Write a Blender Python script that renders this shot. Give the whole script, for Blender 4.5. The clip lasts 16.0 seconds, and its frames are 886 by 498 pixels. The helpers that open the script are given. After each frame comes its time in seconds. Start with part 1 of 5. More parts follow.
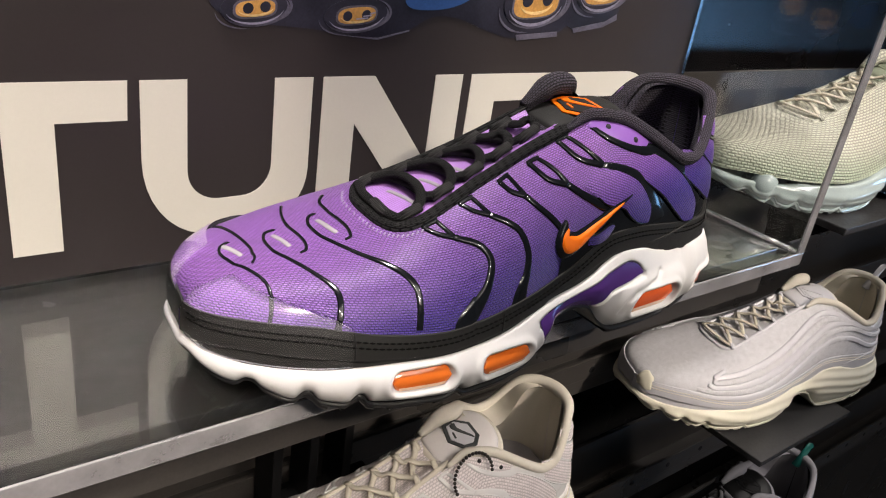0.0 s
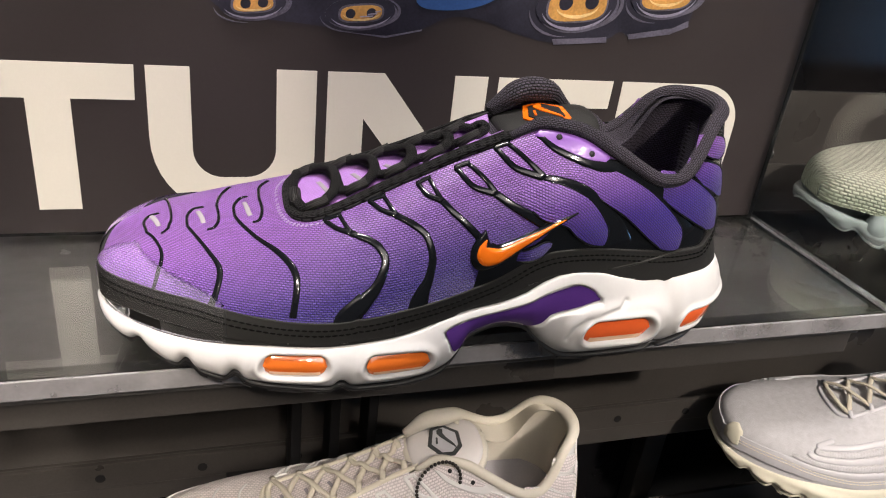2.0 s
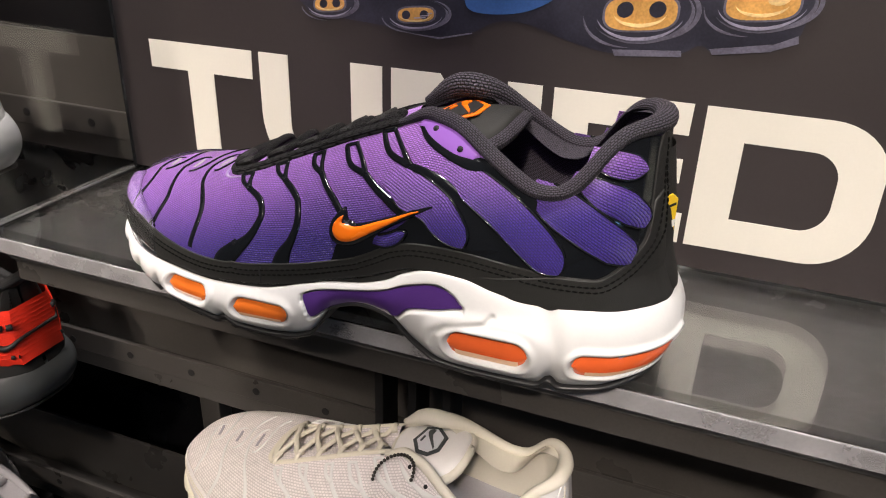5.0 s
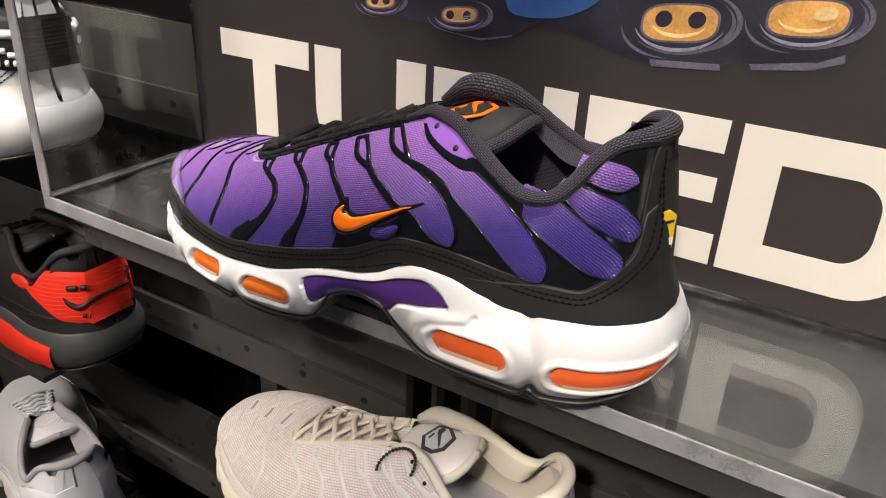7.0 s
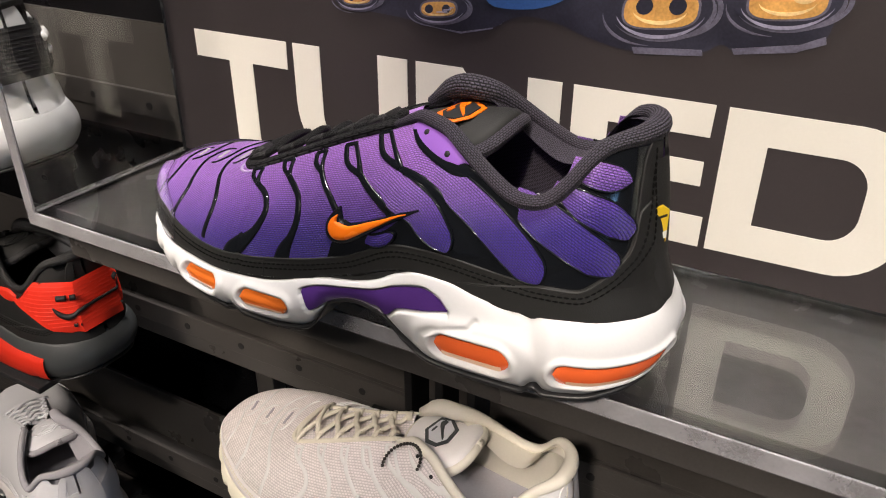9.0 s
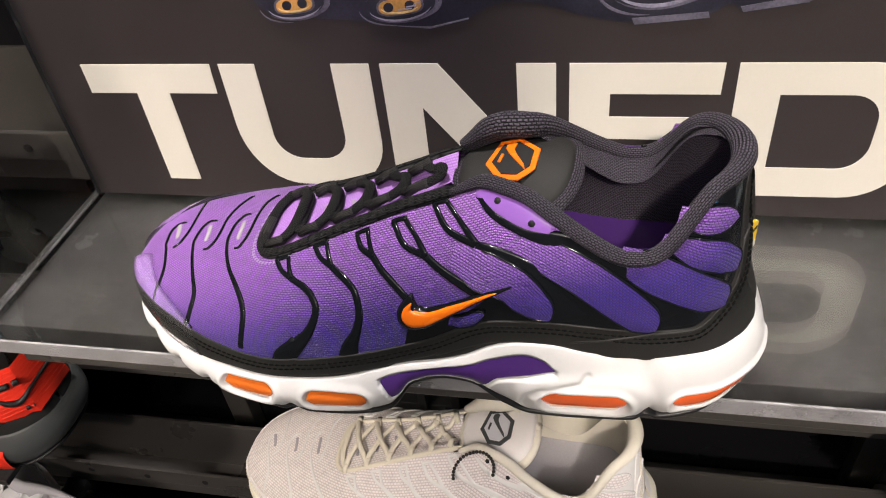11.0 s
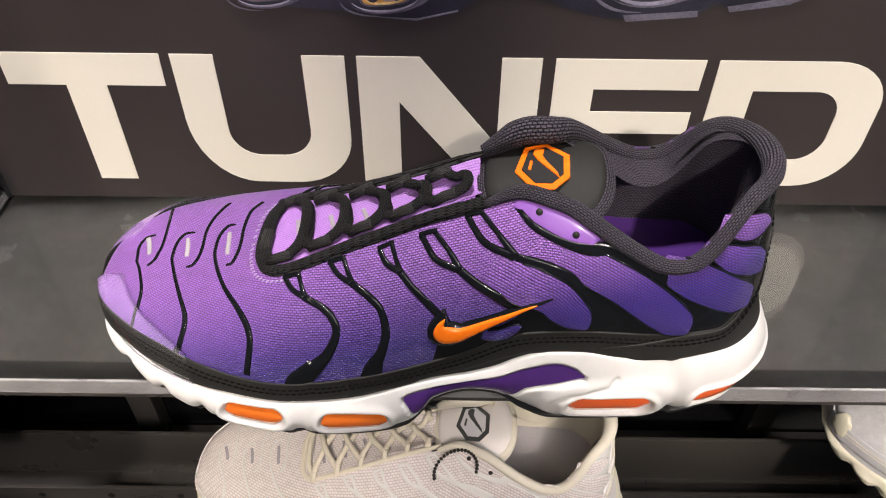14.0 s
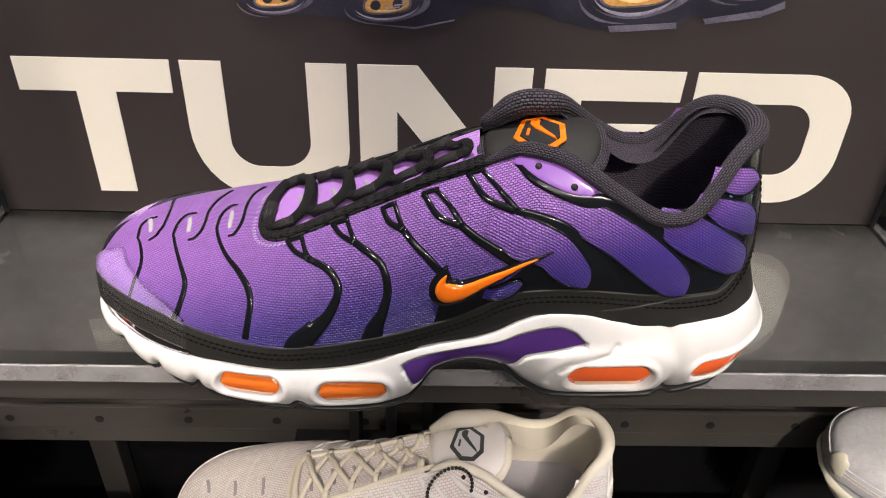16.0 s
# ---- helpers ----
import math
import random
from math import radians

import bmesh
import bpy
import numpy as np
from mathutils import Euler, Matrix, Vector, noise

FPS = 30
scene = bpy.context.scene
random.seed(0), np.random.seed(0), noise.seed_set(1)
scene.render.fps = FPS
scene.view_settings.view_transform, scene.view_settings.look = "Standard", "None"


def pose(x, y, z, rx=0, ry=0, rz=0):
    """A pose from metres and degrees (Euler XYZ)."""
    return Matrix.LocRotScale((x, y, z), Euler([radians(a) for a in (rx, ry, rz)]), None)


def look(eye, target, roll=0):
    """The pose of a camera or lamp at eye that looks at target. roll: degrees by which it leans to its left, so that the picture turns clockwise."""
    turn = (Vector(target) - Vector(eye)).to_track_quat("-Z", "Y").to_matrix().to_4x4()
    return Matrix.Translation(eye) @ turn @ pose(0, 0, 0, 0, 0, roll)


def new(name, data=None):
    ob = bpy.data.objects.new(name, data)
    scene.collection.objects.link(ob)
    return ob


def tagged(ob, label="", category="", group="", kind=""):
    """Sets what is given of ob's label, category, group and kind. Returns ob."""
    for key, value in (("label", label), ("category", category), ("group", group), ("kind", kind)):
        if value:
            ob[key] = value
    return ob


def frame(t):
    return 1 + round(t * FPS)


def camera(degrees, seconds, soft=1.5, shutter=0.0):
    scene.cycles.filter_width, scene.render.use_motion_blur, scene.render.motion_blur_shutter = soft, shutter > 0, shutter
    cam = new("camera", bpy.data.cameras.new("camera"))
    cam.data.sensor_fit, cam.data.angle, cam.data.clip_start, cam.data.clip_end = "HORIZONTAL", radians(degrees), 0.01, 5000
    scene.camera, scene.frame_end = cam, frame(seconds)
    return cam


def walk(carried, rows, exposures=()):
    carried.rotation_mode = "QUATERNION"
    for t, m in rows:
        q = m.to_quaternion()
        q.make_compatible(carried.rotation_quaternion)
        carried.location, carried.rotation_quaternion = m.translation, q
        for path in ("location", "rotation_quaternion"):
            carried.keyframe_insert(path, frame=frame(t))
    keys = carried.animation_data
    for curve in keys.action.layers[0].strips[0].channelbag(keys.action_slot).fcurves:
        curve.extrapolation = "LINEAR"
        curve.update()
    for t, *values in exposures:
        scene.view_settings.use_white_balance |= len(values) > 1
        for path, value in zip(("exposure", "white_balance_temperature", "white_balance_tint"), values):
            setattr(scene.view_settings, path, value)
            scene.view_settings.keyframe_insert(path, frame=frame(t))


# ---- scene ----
cam = camera(60.7, 16.0, soft=1.1)
METRES, EYE, TILT, LEAN, TURN = 0.76, 1.388, 0.0, 0.0, -40.2
ROWS = [
    (0.0, 0.0, 0.0, 0.0, 3.71, -25.0, -8.0),
    (0.5, 0.0308, -0.0001, 0.003, 6.9, -25.26, -7.89),
    (1.0, 0.0721, 0.0055, 0.0083, 11.46, -25.78, -7.59),
    (1.5, 0.125, 0.022, 0.0122, 17.19, -26.45, -7.05),
    (2.0, 0.178, 0.0475, 0.018, 23.78, -27.02, -6.27),
    (2.5, 0.2285, 0.0768, 0.0216, 30.8, -27.27, -5.31),
    (3.0, 0.2849, 0.1047, 0.0263, 37.75, -27.06, -4.33),
    (5.5, 0.4551, 0.2934, 0.0089, 65.82, -25.67, -1.69),
    (6.0, 0.4607, 0.3132, 0.0096, 68.65, -25.86, -2.01),
    (6.5, 0.4653, 0.3192, 0.0105, 70.64, -25.97, -2.31),
    (7.0, 0.4679, 0.3232, 0.0106, 71.76, -26.04, -2.6),
    (7.5, 0.4686, 0.323, 0.0114, 72.34, -26.06, -2.84),
    (8.0, 0.4667, 0.322, 0.0125, 72.33, -26.18, -2.78),
    (8.5, 0.4672, 0.3215, 0.0151, 71.48, -26.69, -2.06),
    (11.0, 0.3158, 0.2574, 0.117, 50.67, -40.71, 5.56),
    (11.5, 0.2749, 0.2458, 0.1242, 46.99, -43.04, 4.51),
    (12.0, 0.2506, 0.237, 0.1307, 44.45, -44.47, 3.07),
    (12.5, 0.2379, 0.2286, 0.1346, 42.82, -45.12, 1.81),
    (13.0, 0.2327, 0.2239, 0.1323, 41.76, -45.28, 0.85),
    (13.5, 0.2305, 0.2179, 0.1318, 41.11, -44.9, 0.09),
    (14.0, 0.2295, 0.2106, 0.1287, 40.64, -43.88, -0.53),
    (14.5, 0.2344, 0.195, 0.1249, 40.21, -41.94, -1.11),
    (15.0, 0.2431, 0.1809, 0.1116, 39.78, -39.32, -1.54),
    (15.5, 0.2496, 0.1698, 0.0896, 39.55, -36.82, -1.72),
    (16.0, 0.2601, 0.1568, 0.0657, 39.41, -34.08, -1.72),
]
walk(cam, [(t, pose(0, 0, EYE, TILT, LEAN, TURN) @ pose(METRES * x, METRES * y, METRES * z, 90 + pitch, roll, yaw)) for t, x, y, z, yaw, pitch, roll in ROWS], exposures=((0.0, 0.26), (2.0, 0.36), (3.2, 0.46), (5.5, 0.48), (8.5, 0.46), (11.0, 0.44), (16.0, 0.44)))

# ---------------------------------------------------------------- world and light
world = bpy.data.worlds.new("shop_air")
scene.world = world
world.use_nodes = True
world.node_tree.nodes["Background"].inputs[0].default_value = (1.0, 0.93, 0.86, 1)
world.node_tree.nodes["Background"].inputs[1].default_value = 0.022


def lamp(name, kind, m, watts, colour, size=0.2, spread=180, cone=60, soft=0.5):
    data = bpy.data.lights.new(name, kind)
    data.energy, data.color = watts, colour
    if kind == "AREA":
        data.shape, data.size, data.spread = "DISK", size, radians(spread)
    else:
        data.shadow_soft_size, data.spot_size, data.spot_blend = size, radians(cone), soft
    ob = new(name, data)
    ob.matrix_world = m
    return ob


WARM, COOL, DAY = (1.0, 0.86, 0.74), (0.80, 0.88, 1.0), (1.0, 0.92, 0.88)
# ceiling spots out of view; second and fourth are aimed to brighten side shoes
SPOTS = [
    ((0.75, -1.15), (0.24, 0.22, 1.16), 15, DAY, 40, 0.6),
    ((-0.55, -1.05), (-0.22, 0.28, 0.95), 82, WARM, 28, 0.7),
    ((0.12, 0.165), (0.20, 0.24, 1.2), 104, DAY, 34, 0.6),
    ((1.6, -0.5), (0.64, 0.28, 1.02), 50, DAY, 26, 0.7),
    ((-0.15, -1.5), (-0.02, 0.34, 1.27), 130, WARM, 11, 0.16),
    ((0.65, -1.6), (0.51, 0.32, 1.235), 196, WARM, 12.5, 0.2),
    # helper spot, added only to brighten the lower shelf
    ((0.25, -1.75), (0.05, 0.28, 0.86), 76, WARM, 13, 0.5),
]
for eye, aim, watts, colour, cone, blend in SPOTS:
    lamp("spot_lamp", "SPOT", look((eye[0], eye[1], 2.80), aim), watts, colour, 0.055, cone=cone, soft=blend)
# broad fill without a fixture, added to lift the surroundings and reflections
lamp("fill_wash", "AREA", look((0.3, -1.6, 2.9), (0.3, -1.6, 0)), 11, DAY, 1.4)

# ---------------------------------------------------------------- node materials


def material(name, colour, rough=0.5, metal=0.0, **more):
    """Principled base with two scales of tone change and fine relief.
    more: tone, tone_scale, grain, grain_scale, bump, bump_scale, coat, ior, transmission, spec, sheen, coords."""
    mat = bpy.data.materials.new(name)
    mat.use_nodes = True
    nt = mat.node_tree
    b = nt.nodes["Principled BSDF"]
    b.inputs["Base Color"].default_value = (*colour, 1)
    b.inputs["Roughness"].default_value = rough
    b.inputs["Metallic"].default_value = metal
    b.inputs["Coat Weight"].default_value = more.get("coat", 0)
    b.inputs["Coat Roughness"].default_value = more.get("coat_rough", 0.08)
    b.inputs["IOR"].default_value = more.get("ior", 1.45)
    b.inputs["Transmission Weight"].default_value = more.get("transmission", 0)
    b.inputs["Specular IOR Level"].default_value = more.get("spec", 0.5)
    b.inputs["Sheen Weight"].default_value = more.get("sheen", 0)
    b.inputs["Subsurface Weight"].default_value = more.get("sss", 0)
    b.inputs["Subsurface Radius"].default_value = (0.004, 0.003, 0.002)
    b.inputs["Subsurface Scale"].default_value = 1.0
    tc = nt.nodes.new("ShaderNodeTexCoord")
    coords = tc.outputs["Object"]
    tone = more.get("tone", 0.10)
    if tone:
        n1 = nt.nodes.new("ShaderNodeTexNoise")
        n1.inputs["Scale"].default_value = more.get("tone_scale", 18)
        n1.inputs["Detail"].default_value = 5
        n2 = nt.nodes.new("ShaderNodeTexNoise")
        n2.inputs["Scale"].default_value = more.get("grain_scale", 700)
        n2.inputs["Detail"].default_value = 2
        for n in (n1, n2):
            nt.links.new(coords, n.inputs["Vector"])
        mix = nt.nodes.new("ShaderNodeMath")
        mix.operation = "MULTIPLY_ADD"
        nt.links.new(n2.outputs["Fac"], mix.inputs[0])
        mix.inputs[1].default_value = more.get("grain", 0.5)
        nt.links.new(n1.outputs["Fac"], mix.inputs[2])
        ramp = nt.nodes.new("ShaderNodeMapRange")
        ramp.inputs["From Min"].default_value = 0.35
        ramp.inputs["From Max"].default_value = 1.15
        ramp.inputs["To Min"].default_value = 1 - tone
        ramp.inputs["To Max"].default_value = 1 + tone
        nt.links.new(mix.outputs[0], ramp.inputs["Value"])
        mul = nt.nodes.new("ShaderNodeVectorMath")
        mul.operation = "SCALE"
        mul.inputs[0].default_value = colour
        nt.links.new(ramp.outputs[0], mul.inputs["Scale"])
        nt.links.new(mul.outputs[0], b.inputs["Base Color"])
        rr = nt.nodes.new("ShaderNodeMapRange")
        rr.inputs["From Min"].default_value = 0.3
        rr.inputs["From Max"].default_value = 0.7
        rr.inputs["To Min"].default_value = max(0.0, rough * (1 - more.get("wear", 0.2)))
        rr.inputs["To Max"].default_value = min(1.0, rough * (1 + more.get("wear", 0.2)))
        nt.links.new(n1.outputs["Fac"], rr.inputs["Value"])
        nt.links.new(rr.outputs[0], b.inputs["Roughness"])
    if more.get("bump", 0):
        n3 = nt.nodes.new("ShaderNodeTexNoise")
        n3.inputs["Scale"].default_value = more.get("bump_scale", 900)
        n3.inputs["Detail"].default_value = 3
        nt.links.new(coords, n3.inputs["Vector"])
        bump = nt.nodes.new("ShaderNodeBump")
        bump.inputs["Strength"].default_value = more["bump"]
        bump.inputs["Distance"].default_value = more.get("bump_depth", 0.0004)
        nt.links.new(n3.outputs["Fac"], bump.inputs["Height"])
        nt.links.new(bump.outputs[0], b.inputs["Normal"])
    return mat


def textile(name, low, high, z0, z1, cell=(900, 520), rough=0.55, bump=0.6, depth=0.0004, pocket=0.55, slope=0.0, sheen=0.0, spec=0.5, satin=0.0, wobble=0.0):
    """Woven or knitted cloth. The colour runs from low to high by the height on the shoe;
    staggered cells, laid out in metres by the mesh's own map, give the weave."""
    mat = bpy.data.materials.new(name)
    mat.use_nodes = True
    nt = mat.node_tree
    b = nt.nodes["Principled BSDF"]
    b.inputs["Roughness"].default_value = rough
    b.inputs["Sheen Weight"].default_value = sheen
    b.inputs["Sheen Roughness"].default_value = 0.35
    b.inputs["Sheen Tint"].default_value = (0.86, 0.66, 1.0, 1)
    b.inputs["Specular IOR Level"].default_value = spec
    b.inputs["Coat Weight"].default_value, b.inputs["Coat Roughness"].default_value = satin, 0.40
    tc = nt.nodes.new("ShaderNodeTexCoord")
    sep = nt.nodes.new("ShaderNodeSeparateXYZ")
    nt.links.new(tc.outputs["Object"], sep.inputs[0])
    fade = nt.nodes.new("ShaderNodeMapRange")
    fade.interpolation_type = "SMOOTHSTEP"
    fade.inputs["From Min"].default_value, fade.inputs["From Max"].default_value = z0, z1
    along = nt.nodes.new("ShaderNodeMath")
    along.operation = "MULTIPLY_ADD"
    along.inputs[1].default_value = -slope
    nt.links.new(sep.outputs["X"], along.inputs[0])
    nt.links.new(sep.outputs["Z"], along.inputs[2])
    nt.links.new(along.outputs[0], fade.inputs["Value"])
    mixc = nt.nodes.new("ShaderNodeMix")
    mixc.data_type = "RGBA"
    mixc.inputs["A"].default_value, mixc.inputs["B"].default_value = (*low, 1), (*high, 1)
    nt.links.new(fade.outputs[0], mixc.inputs["Factor"])
    mp = nt.nodes.new("ShaderNodeMapping")
    mp.inputs["Scale"].default_value = (cell[0], cell[1], 1)
    uneven = nt.nodes.new("ShaderNodeTexNoise")
    uneven.inputs["Scale"].default_value, uneven.inputs["Detail"].default_value = 620, 1
    nt.links.new(tc.outputs["Object"], uneven.inputs["Vector"])
    stray = nt.nodes.new("ShaderNodeVectorMath")
    stray.operation = "MULTIPLY_ADD"
    stray.inputs[1].default_value = (wobble, wobble, 0)
    nt.links.new(uneven.outputs["Color"], stray.inputs[0])
    nt.links.new(tc.outputs["UV"], stray.inputs[2])
    nt.links.new(stray.outputs[0], mp.inputs["Vector"])
    br = nt.nodes.new("ShaderNodeTexBrick")
    br.inputs["Scale"].default_value = 1
    br.inputs["Mortar Size"].default_value = 0.22
    br.inputs["Mortar Smooth"].default_value = 1.0
    br.inputs["Brick Width"].default_value = 1.0
    br.inputs["Row Height"].default_value = 0.6
    nt.links.new(mp.outputs[0], br.inputs["Vector"])
    nz = nt.nodes.new("ShaderNodeTexNoise")
    nz.inputs["Scale"].default_value = 240
    nt.links.new(tc.outputs["Object"], nz.inputs["Vector"])
    dark = nt.nodes.new("ShaderNodeMapRange")
    dark.inputs["To Min"].default_value, dark.inputs["To Max"].default_value = 1.08, pocket
    nt.links.new(br.outputs["Fac"], dark.inputs["Value"])
    speck = nt.nodes.new("ShaderNodeMapRange")
    speck.inputs["To Min"].default_value, speck.inputs["To Max"].default_value = 0.82, 1.18
    nt.links.new(nz.outputs["Fac"], speck.inputs["Value"])
    mm = nt.nodes.new("ShaderNodeMath")
    mm.operation = "MULTIPLY"
    nt.links.new(dark.outputs[0], mm.inputs[0])
    nt.links.new(speck.outputs[0], mm.inputs[1])
    sc = nt.nodes.new("ShaderNodeVectorMath")
    sc.operation = "SCALE"
    nt.links.new(mixc.outputs["Result"], sc.inputs[0])
    nt.links.new(mm.outputs[0], sc.inputs["Scale"])
    nt.links.new(sc.outputs[0], b.inputs["Base Color"])
    bp = nt.nodes.new("ShaderNodeBump")
    bp.invert = True
    bp.inputs["Strength"].default_value, bp.inputs["Distance"].default_value = bump, depth
    nt.links.new(br.outputs["Fac"], bp.inputs["Height"])
    nt.links.new(bp.outputs[0], b.inputs["Normal"])
    return mat


def glassy(name, colour, rough=0.0, ior=1.49):
    mat = bpy.data.materials.new(name)
    mat.use_nodes = True
    b = mat.node_tree.nodes["Principled BSDF"]
    b.inputs["Base Color"].default_value = (*colour, 1)
    b.inputs["Roughness"].default_value = rough
    b.inputs["IOR"].default_value = ior
    b.inputs["Transmission Weight"].default_value = 1
    return mat


# violet fade: real dye, with the toe ridge's lit highlight painted into it
M_PURPLE = textile("violet_fade_mesh", (0.060, 0.030, 0.32), (0.52, 0.22, 0.80), 0.015, 0.058, cell=(620, 600), rough=0.42, bump=1.0, depth=0.0009, pocket=0.36, slope=0.25, spec=0.55, satin=0.18, sheen=0.06, wobble=0.0005)
M_SATIN = textile("violet_satin", (0.42, 0.20, 0.62), (0.46, 0.23, 0.66), 0.05, 0.1, cell=(900, 500), rough=0.42, bump=0.6, depth=0.0004, pocket=0.7, satin=0.2, wobble=0.0003)
M_KNIT = textile("black_collar_mesh", (0.080, 0.070, 0.098), (0.080, 0.070, 0.098), 0.06, 0.11, cell=(600, 560), rough=0.7, bump=1.0, depth=0.0015, pocket=0.015, spec=0.4, wobble=0.0007)
M_TPU = material("black_gloss_tpu", (0.006, 0.007, 0.009), 0.13, coat=0.4, tone=0.1, wear=0.3)
M_LEATHER = material("black_nubuck", (0.017, 0.017, 0.0165), 0.66, spec=0.35, tone=0.15, bump=0.35, bump_scale=1600)
M_LACE = textile("black_lace_weave", (0.030, 0.030, 0.031), (0.030, 0.030, 0.031), 0.0, 0.1, cell=(560, 760), rough=0.8, bump=1.0, depth=0.0012, pocket=0.04, spec=0.2)
M_WEB = textile("ribbed_webbing", (0.034, 0.033, 0.033), (0.034, 0.033, 0.033), 0.0, 0.1, cell=(30, 640), rough=0.6, bump=1.0, depth=0.0012, pocket=0.05, spec=0.4)
M_WHITE = material("white_foam", (0.55, 0.55, 0.55), 0.42, tone=0.03, tone_scale=40, bump=0.08, bump_scale=500, sss=0.0)
M_ORANGE = material("orange_air_window", (0.80, 0.13, 0.03), 0.16, coat=0.8, tone=0.12, tone_scale=60, grain=0.1)
M_ORANGE2 = material("amber_air_window", (0.70, 0.155, 0.02), 0.14, coat=0.8, tone=0.14, tone_scale=70, grain=0.1)
M_LIP = material("pale_window_lip", (0.80, 0.50, 0.30), 0.2, coat=0.6, tone=0.1, tone_scale=60)
M_AMBER = material("orange_swoop", (0.86, 0.175, 0.008), 0.28, coat=0.4, tone=0.03)
M_PLUM = material("violet_shank", (0.062, 0.022, 0.15), 0.22, coat=0.7, tone=0.12)
M_RUBBER = material("black_rubber", (0.011, 0.011, 0.012), 0.45, tone=0.2, bump=0.2)
M_STITCH = material("black_stitch", (0.004, 0.004, 0.004), 0.9, spec=0.1, tone=0.2)
M_FILM = glassy("clear_toe_film", (0.98, 0.97, 1.0), 0.06, 1.40)
M_CLEARTOE = material("milky_toe_film", (0.84, 0.82, 0.90), 0.16, tone=0.2, tone_scale=90, transmission=0.91, coat=0.5)
M_PALE = material("lilac_thread", (0.55, 0.45, 0.70), 0.6, tone=0.1)
M_STAY = material("violet_gloss_stay", (0.24, 0.10, 0.42), 0.3, tone=0.08, coat=0.3)
M_SILVER = material("reflective_tab", (0.33, 0.31, 0.34), 0.5, tone=0.1)
M_YELLOW = material("yellow_badge", (0.75, 0.50, 0.02), 0.35, tone=0.05)
M_ACRYL = glassy("clear_acrylic", (0.93, 0.95, 0.95), 0.006, 1.49)
# pale colour and streaks paint the light that clear acrylic pipes to its edges
M_EDGE = material("lit_acrylic_edge", (0.74, 0.73, 0.76), 0.07, tone=0.40, tone_scale=42, grain=0.15, transmission=0.66, coat=0.6, ior=1.49)
M_GLOSSBLACK = material("gloss_black_upright", (0.02, 0.021, 0.023), 0.10, coat=0.6, tone=0.2, tone_scale=12)
M_DECK = material("scuffed_black_deck", (0.128, 0.121, 0.118), 0.20, coat=1.0, coat_rough=0.015, spec=0.4, tone=0.22, tone_scale=34, grain=0.5, grain_scale=260, wear=0.4)
M_POSTER = material("charcoal_print", (0.033, 0.0275, 0.0285), 0.5, tone=0.10, tone_scale=9, bump=0.15, bump_scale=1800, spec=0.35)
M_LETTER = material("cream_print", (0.66, 0.64, 0.58), 0.55, tone=0.04, tone_scale=12, bump=0.12, bump_scale=1800)
M_RAIL = material("black_rail", (0.050, 0.046, 0.043), 0.32, tone=0.35, tone_scale=14, spec=0.6)
M_WALL = material("black_back_panel", (0.006, 0.006, 0.007), 0.27, tone=0.3, tone_scale=5)
M_BLACK = material("matt_black", (0.008, 0.008, 0.009), 0.6, tone=0.2)
M_PAINT = material("grey_shop_paint", (0.42, 0.41, 0.40), 0.7, tone=0.1, tone_scale=2)
M_FLOOR = material("shop_floor", (0.22, 0.20, 0.18), 0.35, tone=0.2, tone_scale=3)
M_CEIL = material("grey_ceiling", (0.40, 0.39, 0.38), 0.8, tone=0.1, tone_scale=2)
M_PEARL = textile("pale_pink_white_mesh", (0.72, 0.67, 0.65), (0.74, 0.68, 0.68), 0.02, 0.09, cell=(430, 330), bump=0.5, pocket=0.74)
M_CREAM = material("cream_foam", (0.76, 0.73, 0.60), 0.5, tone=0.05, tone_scale=30)
M_IVORY = material("ivory_lining", (0.70, 0.66, 0.57), 0.8, tone=0.06, bump=0.4, bump_scale=1800)
M_GLOSSWHITE = material("white_gloss_tpu", (0.74, 0.73, 0.72), 0.22, tone=0.03)
M_WHITELEATHER = material("white_leather", (0.78, 0.75, 0.74), 0.5, tone=0.04, bump=0.25, bump_scale=1500)
M_CREAMLACE = material("cream_lace", (0.72, 0.67, 0.56), 0.8, tone=0.10, bump=0.8, bump_scale=1300)
M_SILVERCLOTH = textile("silver_grey_mesh", (0.56, 0.56, 0.59), (0.58, 0.58, 0.61), 0.02, 0.09, cell=(1400, 900), pocket=0.85, bump=0.25)
M_SILVERGLOSS = material("pearl_grey_band", (0.60, 0.60, 0.64), 0.32, tone=0.04)
M_KNITCREAM = textile("cream_green_knit", (0.50, 0.58, 0.44), (0.66, 0.66, 0.56), 0.03, 0.06, cell=(300, 260), pocket=0.55, bump=0.9, depth=0.0008)
M_ICE = material("icy_translucent_sole", (0.55, 0.66, 0.66), 0.18, tone=0.12, tone_scale=50, transmission=0.35, coat=0.4)
M_BLACKMESH = textile("black_mesh", (0.020, 0.020, 0.021), (0.022, 0.022, 0.023), 0.02, 0.09, cell=(700, 420), pocket=0.5)
M_GREYLACE = material("grey_lace", (0.32, 0.31, 0.33), 0.8, tone=0.1, bump=0.8, bump_scale=1300)
M_TEAL = material("teal_tab", (0.02, 0.20, 0.17), 0.5, tone=0.1)
M_RED = material("bright_red_rubber", (0.78, 0.035, 0.015), 0.45, tone=0.08, bump=0.2, bump_scale=900)
M_GRAPHITE = material("graphite_rubber", (0.055, 0.060, 0.062), 0.5, tone=0.1)
M_GREYWHITE = material("grey_white_leather", (0.76, 0.76, 0.79), 0.55, tone=0.05, bump=0.25, bump_scale=1300)
M_GREYLINING = material("grey_lining", (0.40, 0.39, 0.42), 0.85, tone=0.12, bump=0.5, bump_scale=1500)
